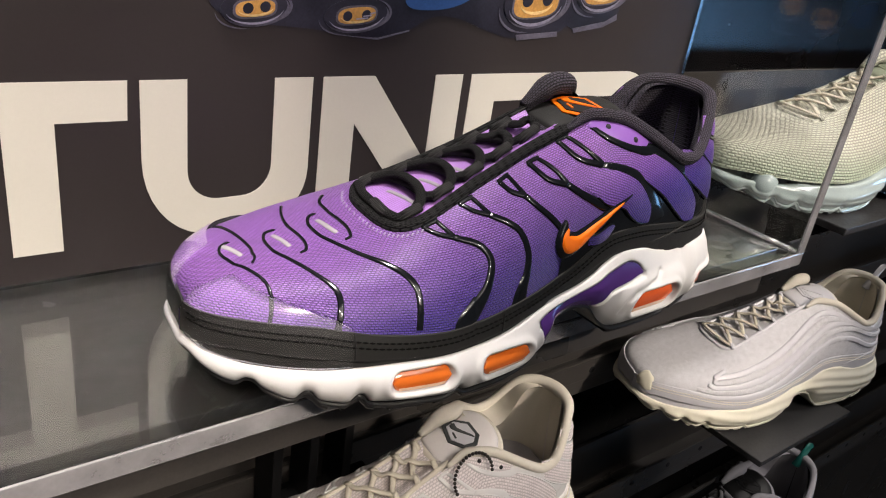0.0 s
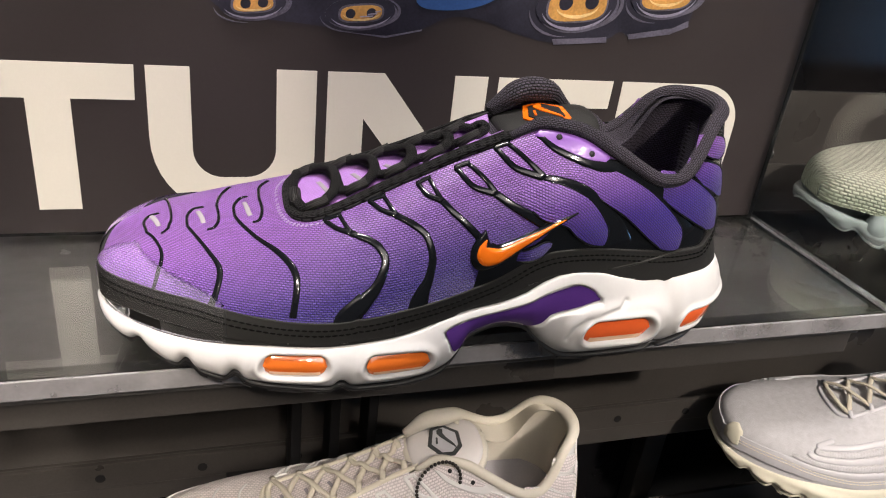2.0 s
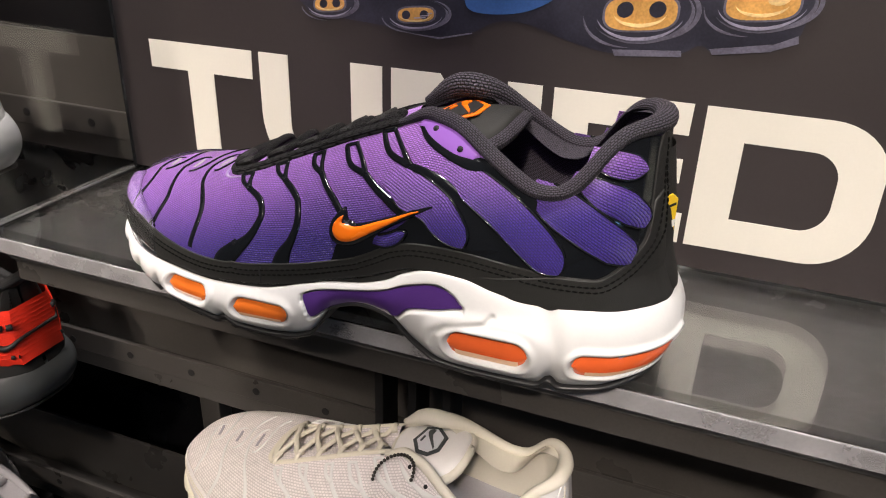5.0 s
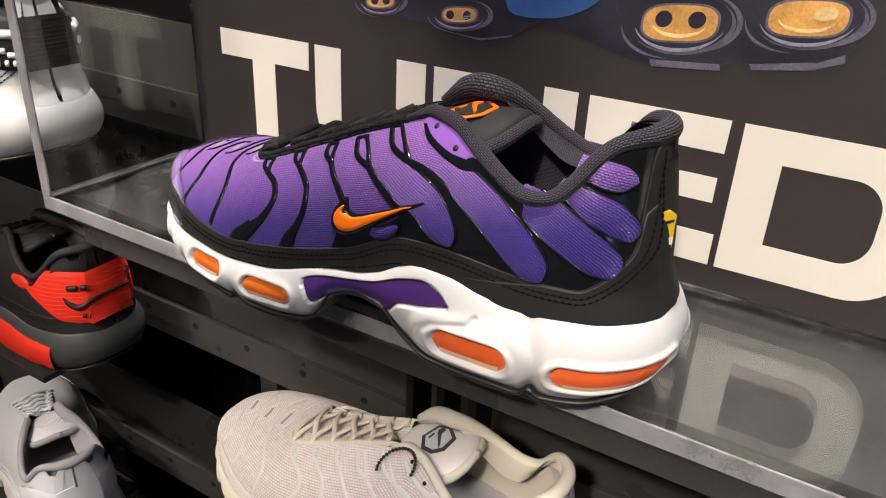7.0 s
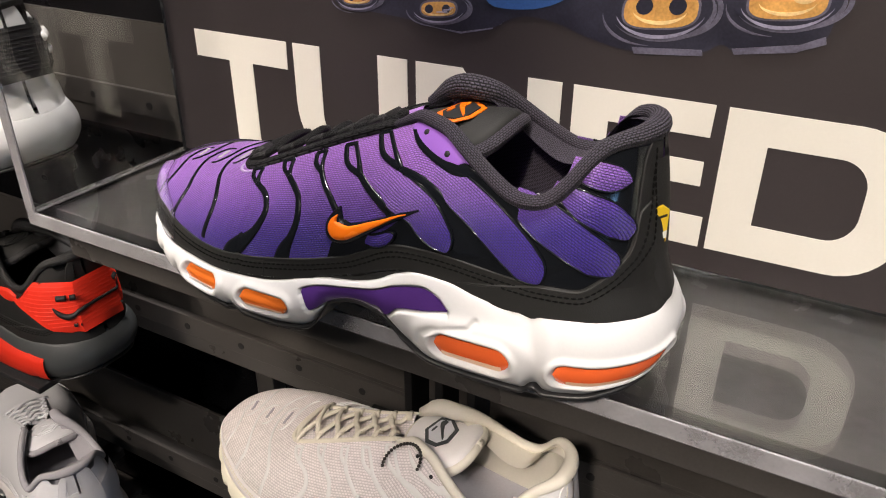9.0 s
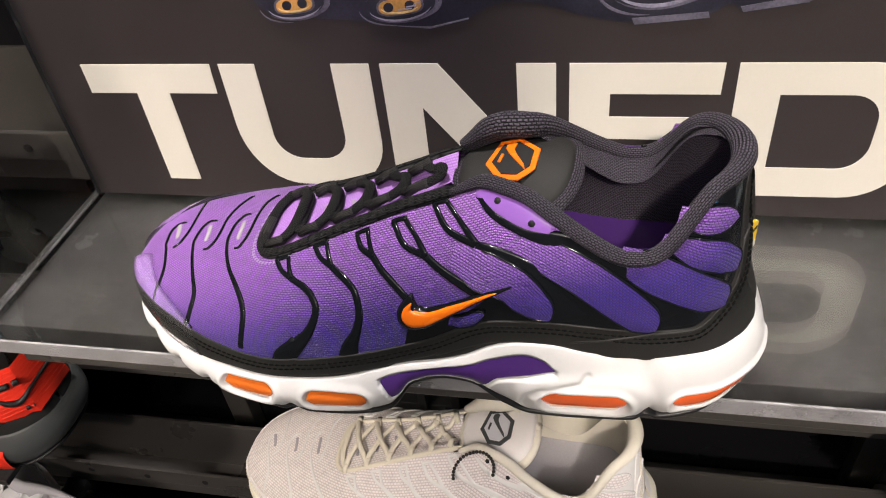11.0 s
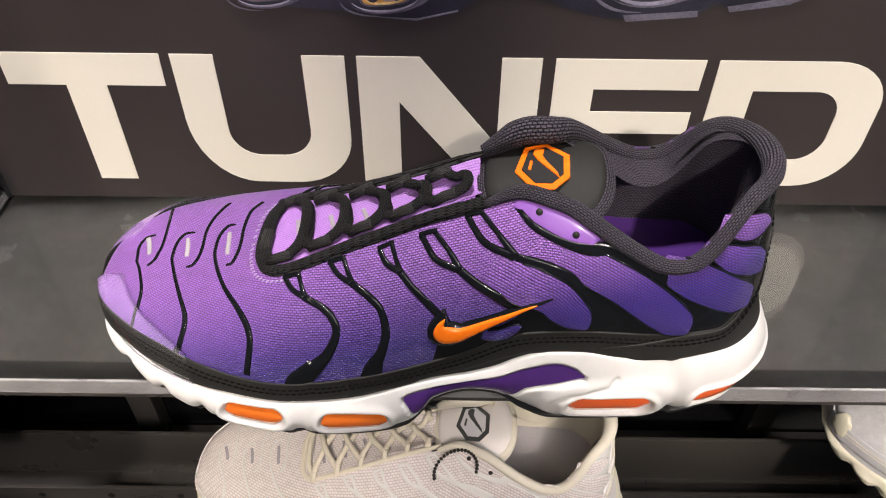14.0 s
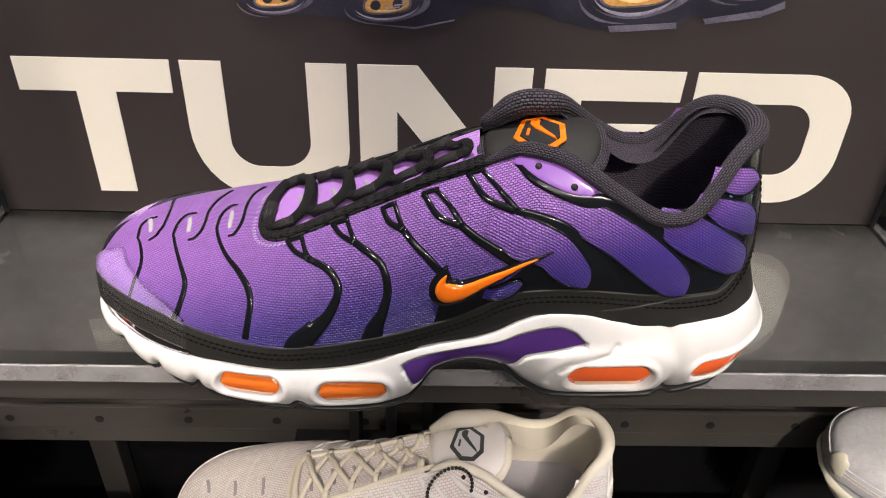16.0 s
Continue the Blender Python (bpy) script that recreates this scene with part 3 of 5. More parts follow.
def shank(parent, mat):
    x = np.linspace(.1368, .2102, 60)
    fx = np.interp(arc_at(x), RARC, np.arange(len(RARC)))
    R2 = np.stack([np.interp(fx, np.arange(len(RARC)), RING[:, k]) for k in (0, 1)], -1)
    N2 = np.stack([np.interp(fx, np.arange(len(RARC)), RNORM[:, k]) for k in (0, 1)], -1)
    zt, zb = z_rim(x), sole_low(x)
    rows = []
    for r in np.linspace(0, 1, 8):
        z = shank_lo(x) * (1 - r) + shank_up(x) * r
        v = np.clip((zt - z) / (zt - zb), 0, 1)
        b = 0.0045 * np.sin(np.pi * v) ** 0.8 * np.clip((zt - zb) / 0.02, 0.25, 1)
        d = b - 0.0012
        rows.append(np.stack([R2[:, 0] + N2[:, 0] * d, R2[:, 1] + N2[:, 1] * d, z], -1))
    link("shank_plate", grid_data("shank_plate", np.stack(rows, 1)), mat, parent, "glossy violet arch plate")


def tread(parent, mat):
    """Black rubber: a thin sheet under the midsole and separate lugs."""
    i = np.arange(0, len(RARC) - 1, 3)
    p, nr = RING[i], RNORM[i]
    x = np.clip(p[:, 0], 0, LEN)
    z = sole_low(x)
    rows = []
    for d, dz in ((-0.005, 0.0010), (-0.0012, 0.0008), (-0.0004, -0.0002), (-0.0008, -0.0012), (-0.005, -0.0014)):
        rows.append(np.stack([p[:, 0] + nr[:, 0] * d, p[:, 1] + nr[:, 1] * d, z + dz], -1))
    last = rows[-1].copy()
    last[:, 1] *= 0.03
    rows.append(last)
    P = np.stack(rows, 1)
    P = np.concatenate([P, P[:1]], 0)
    link("outsole", grid_data("outsole", P), mat, parent, "thin black rubber outsole")
    for q0, q1 in ((.030, .041), (.046, .058), (.064, .078), (.084, .098), (.104, .118), (.122, .132), (.197, .216), (.220, .240), (.250, .264)):
        for side in (-1, 1):
            xs = np.linspace(q0, q1, 5)
            w = np.where(side < 0, w_lat(xs), w_med(xs))
            zz = sole_low(xs)
            rows = []
            for f, dz in ((1.012, 0.0006), (1.012, -0.0024), (1.0, -0.0030), (0.55, -0.0030), (0.55, 0.0)):
                rows.append(np.stack([xs, side * w * f, np.maximum(zz + dz, 0.0)], -1))
            link("tread_lug", grid_data("tread_lug", np.stack(rows, 1)), mat, parent, smooth=False)


XS_ALL = UEND * (1 - np.cos(np.linspace(0.03, np.pi - 0.03, 170))) / 2


A_MED = 0.74


def collar_loop(n=140, lift=0.0, drop=0.0):
    """The padded edge: from the lateral eyestay round the heel to the medial eyestay."""
    x = np.concatenate([np.linspace(.168, UEND - .0085, n // 2), np.linspace(UEND - .0085, .168, n // 2)])
    lat = np.arange(n) < n // 2
    zc = np.where(lat, z_collar(x), z_collar_med(x)) - drop
    a = a_of_z(x, zc)
    a = np.where(lat, a, np.minimum(a, A_MED))
    P = upper_xyz(x, np.where(lat, a, 2 - a), lift)
    P[:, 2] = np.where(lat, P[:, 2], np.maximum(P[:, 2], zc))
    # rounded off behind the heel
    left, right = P[n // 2 - 1], P[n // 2]
    k = np.linspace(0, 1, 16)[1:-1, None]
    bend = left * (1 - k) + right * k + np.array([0.0062, 0, 0.0006]) * np.sin(np.pi * k) ** 0.7
    P = np.concatenate([P[:n // 2], bend, P[n // 2:]])
    for _ in range(8):
        P[1:-1] = (P[:-2] + 2 * P[1:-1] + P[2:]) / 4
    return P


def shoe_upper(parent, cloth, knit, inner, na=44):
    """Closed vamp in front, cut down to the collar line behind."""
    xs = XS_ALL
    front, back = xs[xs <= .1665], xs[xs >= .1625]
    skin("vamp", front[front <= .1665], np.full((front <= .1665).sum(), -0.06), np.full((front <= .1665).sum(), 2.06), 90, cloth, parent)
    tip = 0.0075 * np.clip((back - UEND + .013) / .006, 0, 1)
    ac = a_of_z(back, z_collar(back) - tip)
    am = np.minimum(a_of_z(back, z_collar_med(back) - tip), A_MED)
    for nm, a0, a1 in (("quarter", np.full(len(back), -0.06), ac), ("quarter", 2 - am, np.full(len(back), 2.06))):
        skin(nm, back, a0, a1, na, cloth, parent)
        # lining: a second sheet inside, reaching down to the footbed
    low = a_of_z(back, np.minimum(z_base(back) + 0.004, z_collar(back)))
    ac, am = a_of_z(back, z_collar(back)), np.minimum(a_of_z(back, z_collar_med(back)), A_MED)
    for a0, a1 in ((low, ac), (2 - am, 2 - low)):
        skin("lining", back, a0, a1, 24, knit, parent, -0.0055)
    x = np.linspace(.10, UEND - .007, 60)
    wl, wm = w_lat(x) * .93, w_med(x) * .93
    t = np.linspace(0, 1, 12)[None]
    Y = -wl[:, None] * (1 - t) + wm[:, None] * t
    Z = (z_base(x) + 0.006)[:, None] + 0.004 * (2 * t - 1) ** 2
    link("footbed", grid_data("footbed", np.stack([np.repeat(x[:, None], 12, 1), Y, Z], -1)), inner, parent)
    loop = collar_loop()
    half = loop[len(loop) // 2:]
    foot = upper_xyz(np.clip(half[:, 0], .168, UEND - .0085), np.full(len(half), 2 - A_MED + .03), 0.0)
    foot[:, 2] = np.minimum(foot[:, 2], half[:, 2] - 0.0005)
    for side in (0.0026, -0.0030):
        t = np.linspace(0, 1, 8)[None, :, None]
        wall = foot[:, None] * (1 - t) + half[:, None] * t
        wall[..., 1] += side
        rise = np.concatenate([np.zeros((len(half), 1)), np.cumsum(np.linalg.norm(np.diff(wall, axis=1), axis=-1), 1)], 1)
        link("collar_wall", grid_data("collar_wall", wall, np.stack([wall[..., 0], rise], -1)), knit, parent)
    u = np.linspace(0, 1, len(loop))
    rad = 0.0032 + 0.0016 * np.exp(-((u - 0.5) / 0.045) ** 2) + 0.0024 * np.exp(-((u - 0.91) / 0.08) ** 2)
    rad = rad * np.clip(0.45 + u * 9, 0, 1) * np.clip(0.60 + (1 - u) * 9, 0, 1)
    tube("collar", loop + np.array([0, 0, 0.001]), rad, knit, parent, 14)


def band_line(x):
    """Height of the mudguard's upper edge."""
    return curve(x, [0, .0225, .036, .05, .074, .0875, .105, .122, .138, .151, .158, .165, .1775, .1865, .195, .208, .221, .234, .2471, .2613, .2706, .2754, .2791, .2803, .2812, UEND],
                 [.0405, .0405, .0400, .0380, .0355, .0352, .0362, .0390, .0420, .0452, .0472, .0505, .0568, .0590, .0594, .0590, .0578, .0565, .0556, .0554, .0606, .0658, .0722, .0820, .1020, .1165])


def mudguard(parent, mat, stitch):
    xs = XS_ALL
    ab = np.minimum(a_of_z(xs, band_line(xs)), a_of_z(xs, np.where(xs > .163, z_collar(xs), 1.0)))
    for flip in (False, True):
        if flip:
            skin("mudguard", xs, 2 - ab, np.full(len(xs), 2.07), 20, mat, parent, 0.0011)
        else:
            skin("mudguard", xs, np.full(len(xs), -0.07), ab, 20, mat, parent, 0.0011)
        # below the last line it drops straight into the midsole
        near = np.clip((xs - .228) / .042, 0, 1)
        rise = 0.085 * near
        foot = upper_xyz(xs, 2.0 - rise if flip else rise, 0.0011 + 0.0009 * near)
        down = np.linspace(0, 1, 6)[None, :, None]
        low = foot.copy()
        xr = xs / UEND * (LEN + 0.0012) - 0.0012
        low[:, 0] = foot[:, 0] * (1 - near) + xr * near
        low[:, 1] = foot[:, 1] * (1 - near) + (1 if flip else -1) * ((w_med(xs) if flip else w_lat(xs)) + 0.0019 * np.clip(np.sin(np.pi * xs / UEND), 0, 1) ** 0.7) * near
        low[:, 2] = np.minimum(z_rim(np.clip(low[:, 0], 0, LEN)) - 0.002 + 0.0016 * near, foot[:, 2] - 0.0005)
        swell = np.zeros((len(xs), 6, 3))
        swell[..., 1] = (0.0003 if flip else -0.0003) * np.sin(np.pi * down[..., 0])
        link("guard_foot", grid_data("guard_foot", foot[:, None] * (1 - down) + low[:, None] * down + swell, flip=flip), mat, parent)
        # the cut edge, and two rows of stitches along it
        tt = np.linspace(0.02, .98, 160)
        xe = np.interp(tt, np.linspace(0, 1, len(xs)), xs)
        ae = np.interp(xe, xs, ab)
        edge = upper_xyz(xe, 2 - ae if flip else ae, 0.0007)
        tube("edge", edge, 0.0006, mat, parent, 6)
        if flip:
            continue
        # a second layer round the heel with its own cut edge
        xh = xs[xs > .2115]
        zh = np.minimum(curve(xh, [.2115, .225, .236, .246, .256, UEND], [.0488, .0508, .0530, .0552, .0575, .0900]), band_line(xh) - 0.0003)
        ah = a_of_z(xh, zh)
        skin("heel_counter", xh, np.minimum(a_of_z(xh, z_rim(xh) + 0.0005), ah - 0.003), ah, 14, mat, parent, np.interp(xh, [.2115, .235], [0.0004, 0.0019])[:, None])
        tube("edge", upper_xyz(xh, ah, np.interp(xh, [.2115, .235], [0.0004, 0.0015])), 0.0007, mat, parent, 6)
        for gap in (0.0024, 0.0046):
            line = upper_xyz(xe, ae)
            gx, gz = np.gradient(xe), np.gradient(line[:, 2])
            gl = np.maximum(np.hypot(gx, gz), 1e-9)
            xn = np.clip(xe + gap * gz / gl, 0.001, UEND - 0.0008)
            path = upper_xyz(xn, a_of_z(xn, np.maximum(z_base(xn) + 0.002, line[:, 2] - gap * gx / gl)), np.where((xn > .2115) & (line[:, 2] - gap < curve(xn, [.20, .225, .246, UEND], [.047, .0508, .0552, .09])), 0.0023, 0.0013))
            arc = np.concatenate([[0], np.cumsum(np.linalg.norm(np.diff(path, axis=0), axis=1))])
            me_v, me_f = [], []
            for s0 in np.arange(0.004, arc[-1] - 0.004, 0.0027):
                ends = np.stack([np.interp([s0, s0 + .0011, s0 + 0.0022], arc, path[:, k]) for k in range(3)], -1)
                ring = tube_points(ends, np.array([0.00022, 0.00048, 0.00022]), 5)
                o = len(me_v)
                me_v += ring.reshape(-1, 3).tolist()
                for r in range(2):
                    for k in range(5):
                        me_f.append((o + r * 5 + k, o + r * 5 + (k + 1) % 5, o + r * 5 + 5 + (k + 1) % 5, o + r * 5 + 5 + k))
            me = bpy.data.meshes.new("stitching")
            me.from_pydata(me_v, [], me_f)
            link("stitching", me, stitch, parent, "row of black stitches")

# ---------------------------------------------------------------- the violet sneaker
# overlay lines: x, a, width
TOE_LINES = [
    [(0.0236, 1.099, 0.0008), (0.0192, 1.092, 0.0014), (0.0176, 1.031, 0.0014), (0.0216, 0.934, 0.0015), (0.0252, 0.734, 0.0016), (0.0240, 0.501, 0.0016), (0.0216, 0.265, 0.0012)],
    [(0.0250, 1.440, 0.0014), (0.0268, 1.253, 0.0014), (0.0285, 1.049, 0.0014), (0.0277, 1.002, 0.0014), (0.0248, 0.959, 0.0009)],
    [(0.0422, 1.074, 0.0008), (0.0374, 1.070, 0.0015), (0.0349, 1.013, 0.0015), (0.0374, 0.927, 0.0016), (0.0434, 0.720, 0.0020), (0.0471, 0.558, 0.0026), (0.0455, 0.376, 0.0026), (0.0418, 0.161, 0.0030)],
    [(0.0542, 1.307, 0.0015), (0.0495, 1.171, 0.0015), (0.0475, 1.074, 0.0015), (0.0479, 0.999, 0.0015), (0.0459, 0.942, 0.0015), (0.0430, 0.931, 0.0009)],
    [(0.0608, 1.088, 0.0008), (0.0572, 1.081, 0.0016), (0.0543, 1.024, 0.0016), (0.0560, 0.945, 0.0017), (0.0624, 0.773, 0.0020), (0.0701, 0.616, 0.0026), (0.0746, 0.498, 0.0030), (0.0758, 0.387, 0.0030), (0.0737, 0.179, 0.0032)],
    [(0.0710, 1.253, 0.0016), (0.0665, 1.171, 0.0016), (0.0653, 1.063, 0.0016), (0.0657, 0.988, 0.0016), (0.0640, 0.916, 0.0016), (0.0612, 0.909, 0.0009)],
]
RIBS = [
    [(.0982, .590, .0026), (.1050, .520, .0028), (.1091, .455, .0030), (.1108, .375, .0037), (.1071, .277, .0053), (.1002, .200, .0086), (.0950, .140, .0104), (.0935, .075, .0110)],
    [(.1170, .585, .0026), (.1236, .500, .0028), (.1283, .422, .0028), (.1303, .312, .0036), (.1285, .227, .0048), (.1259, .174, .0073), (.1244, .125, .0090), (.1238, .070, .0094)],
    [(.1360, .555, .0026), (.1402, .476, .0026), (.1467, .376, .0028), (.1515, .300, .0030)],
    [(.1587, .473, .0030), (.1651, .394, .0032), (.1731, .311, .0038), (.1805, .245, .0050)],
    [(.1795, .450, .0030), (.1899, .383, .0046), (.1985, .322, .0070), (.2065, .255, .0090), (.2120, .190, .0130), (.2160, .110, .0200)],
    [(.1795, .668, .0024), (.1863, .551, .0030), (.1983, .452, .0040), (.2107, .405, .0080), (.2240, .352, .0085), (.2355, .292, .0090), (.2460, .220, .0110), (.2535, .130, .0170)],
]
FORKS = [
    [(.0890, .735, .0020), (.0928, .655, .0020), (.0982, .590, .0024)], [(.0950, .722, .0018), (.0966, .650, .0018), (.0982, .590, .0024)],
    [(.1076, .728, .0020), (.1114, .650, .0020), (.1170, .585, .0024)], [(.1134, .718, .0018), (.1150, .655, .0018), (.1170, .585, .0024)],
    [(.1276, .702, .0020), (.1304, .622, .0022), (.1360, .555, .0026)], [(.1324, .702, .0018), (.1342, .620, .0018), (.1360, .555, .0024)],
    [(.1438, .690, .0022), (.1495, .556, .0024), (.1587, .473, .0030)], [(.1490, .680, .0018), (.1548, .566, .0020), (.1587, .473, .0028)],
    [(.1612, .702, .0022), (.1678, .556, .0026), (.1795, .450, .0032)], [(.1666, .692, .0018), (.1735, .560, .0020), (.1795, .450, .0030)],
]
FINGERS = [
    [(.1670, .168, .0030), (.1715, .152, .0050), (.1768, .148, .0062), (.1825, .160, .0056)],
    [(.1700, .445, .0080), (.1775, .378, .0118), (.1839, .322, .0146), (.1938, .258, .0140), (.1992, .204, .0142), (.2047, .155, .0118), (.2078, .122, .0095)],
    [(.1960, .418, .0100), (.2097, .335, .0139), (.2247, .256, .0160), (.2354, .195, .0166), (.2435, .143, .0142), (.2480, .106, .0112)],
    [(.2335, .348, .0080), (.2405, .318, .0135), (.2483, .286, .0160), (.2599, .230, .0152), (.2694, .172, .0124), (.2732, .130, .0096)],
    [(.2500, .392, .0050), (.2552, .372, .0072), (.2629, .338, .0110), (.2704, .303, .0116), (.2754, .262, .0092), (.2772, .230, .0076)],
    [(.2560, .462, .0074), (.2617, .447, .0092), (.2677, .431, .0104), (.2732, .416, .0098), (.2774, .406, .0084)],
]
SWOOP = [(.1880, .242, .0005), (.1764, .226, .0027), (.1679, .216, .0045), (.1627, .209, .0056), (.1582, .206, .0069), (.1540, .219, .0078), (.1516, .245, .0066), (.1514, .270, .0040), (.1532, .296, .0005)]
SWOOP_BACK = [(.1955, .263, .0006), (.1863, .240, .0030), (.1764, .225, .0046), (.1627, .207, .0082), (.1578, .204, .0100), (.1534, .221, .0112), (.1513, .258, .0100), (.1517, .295, .0066), (.1532, .335, .0006)]


def shift(ctrl, k):
    return [(x, a, w + k) for x, a, w in ctrl]


def below_collar(ctrl):
    """Keeps a path under the collar line."""
    return [(x, min(a, float(a_of_z(x, z_collar(x) - 0.0075))) if x > .163 else a, w) for x, a, w in ctrl]


def mirrored(ctrl):
    return [(x, 2 - a, w) for x, a, w in ctrl]


def rear_overlay(parent, mat):
    """The glossy sheet behind the finger-shaped cloth panels."""
    xs = np.linspace(.1485, UEND - .0015, 90)
    up = curve(xs, [.1485, .153, .160, .175, .185, .195, .205, .215, .225, .240, .250, .258, .266, .272, UEND],
               [.10, .235, .19, .185, .225, .280, .275, .300, .290, .310, .385, .450, .640, .780, .80])
    up = np.minimum(up, a_of_z(xs, z_collar(xs) - 0.002))
    for flip in (False, True):
        lo = np.full(len(xs), -0.02)
        a0, a1 = (2 - up, 2 - lo) if flip else (lo, up)
        skin("overlay", xs, a0, a1, 16, mat, parent, 0.0005, "glossy black quarter overlay" if not flip else "")


def laces(parent, mats):
    tape, tab = mats
    # padded tape round the throat
    lat = [(.1700, .735, .0050), (.1599, .745, .0056), (.1459, .759, .0054), (.1314, .766, .0054), (.1174, .773, .0054), (.1030, .770, .0054), (.0900, .775, .0052), (.0825, .805, .0050),
           (.0785, .860, .0048), (.0768, .940, .0048), (.0772, 1.040, .0048), (.0800, 1.125, .0048), (.0865, 1.195, .0050), (.1040, 1.225, .0052), (.1306, 1.235, .0054), (.1500, 1.245, .0054), (.1700, 1.255, .0050)]
    strip("eyestay", lat, tape, parent, 0.0026, 160, 9)
    # webbing loops, and the rope that runs through them
    L, R = [], []
    for k, (xl, xm) in enumerate(((.0875, .0870), (.1040, .1030), (.1205, .1190), (.1370, .1350), (.1530, .1510))):
        for x, a, keep, t in ((xl, .835, L, -.010), (xm, 1.160, R, .010)):
            xx = np.array([x - .0048, x, x + .0048])
            c = upper_xyz(xx, a + t * np.array([-1, 0, 1]), np.array([.0020, .0030, .0032]))
            tube("lace_loop", c, 0.0026, tab, parent, 10, 0.75, "ribbed black webbing loop")
            keep.append(x)
    c = upper_xyz(np.array([.0800, .0800, .0805]), np.array([.90, .95, 1.0]), 0.0030)
    tube("lace_loop", c, 0.0026, tab, parent, 10, 0.75)

    def rope(pts, n=44):
        x, a, h = rail(pts, n).T
        tube("lace", upper_xyz(x, a, h), 0.0023, tape, parent, 10, 0.8)
    rope([(L[0] - .004, .835, .0026), (.0815, .865, .0028), (.0798, .95, .0028), (.0806, 1.06, .0028), (.0835, 1.14, .0028), (R[0] - .004, 1.160, .0026)])
    for k in range(5):
        xl, xm = L[k], R[k]
        # over the top from the outer loop to the inner one
        rope([(xl + .003, .835, .0028), (xl + .0078, .862, .0040), (xl + .0100, .930, .0054), (xl + .0100, 1.02, .0058), (xm + .0078, 1.11, .0046), (xm + .003, 1.160, .0030)])
        if k < 4:
            xl2 = L[k + 1]
            rope([(xm + .002, 1.160, .0026), (xm + .0075, 1.125, .0028), (xm + .0098, 1.05, .0030), (xl2 - .0062, .95, .0030), (xl2 - .0062, .875, .0030), (xl2 - .003, .835, .0028)])


def crossed_laces(parent, tape, lace):
    """Thin flat laces crossed over the tongue, held by narrow straps."""
    lat = [(.1700, .755, .0030), (.1459, .765, .0034), (.1174, .775, .0034), (.0900, .790, .0034), (.0810, .840, .0034), (.0785, .940, .0034), (.0790, 1.06, .0034), (.0840, 1.16, .0034), (.1040, 1.21, .0034), (.1306, 1.225, .0034), (.1700, 1.245, .0030)]
    strip("eyestay", lat, tape, parent, 0.0016, 120, 7)
    xs = (.0870, .1030, .1190, .1345, .1490, .1620)
    for x in xs:
        for a, t in ((.815, .045), (1.185, -.045)):
            c = upper_xyz(np.array([x, x + .001, x + .002]), a + t * np.array([-1, 0, 1]), np.array([.0012, .0026, .0016]))
            tube("lace_loop", c, 0.0019, tape, parent, 8, 0.6)

    def rope(pts, n=36):
        x, a, h = rail(pts, n).T
        tube("lace", upper_xyz(x, a, h), 0.0019, lace, parent, 8, 0.6)
    rope([(xs[0], .82, .0018), (xs[0] - .003, .92, .0030), (xs[0] - .003, 1.08, .0030), (xs[0], 1.18, .0018)])
    for x0, x1 in zip(xs, xs[1:]):
        rope([(x0, .82, .0018), (x0 + .003, .89, .0036), ((x0 + x1) / 2, 1.0, .0044), (x1 - .003, 1.11, .0036), (x1, 1.18, .0018)])
        rope([(x0, 1.18, .0020), (x0 + .003, 1.11, .0046), ((x0 + x1) / 2, 1.0, .0066), (x1 - .003, .89, .0046), (x1, .82, .0020)])


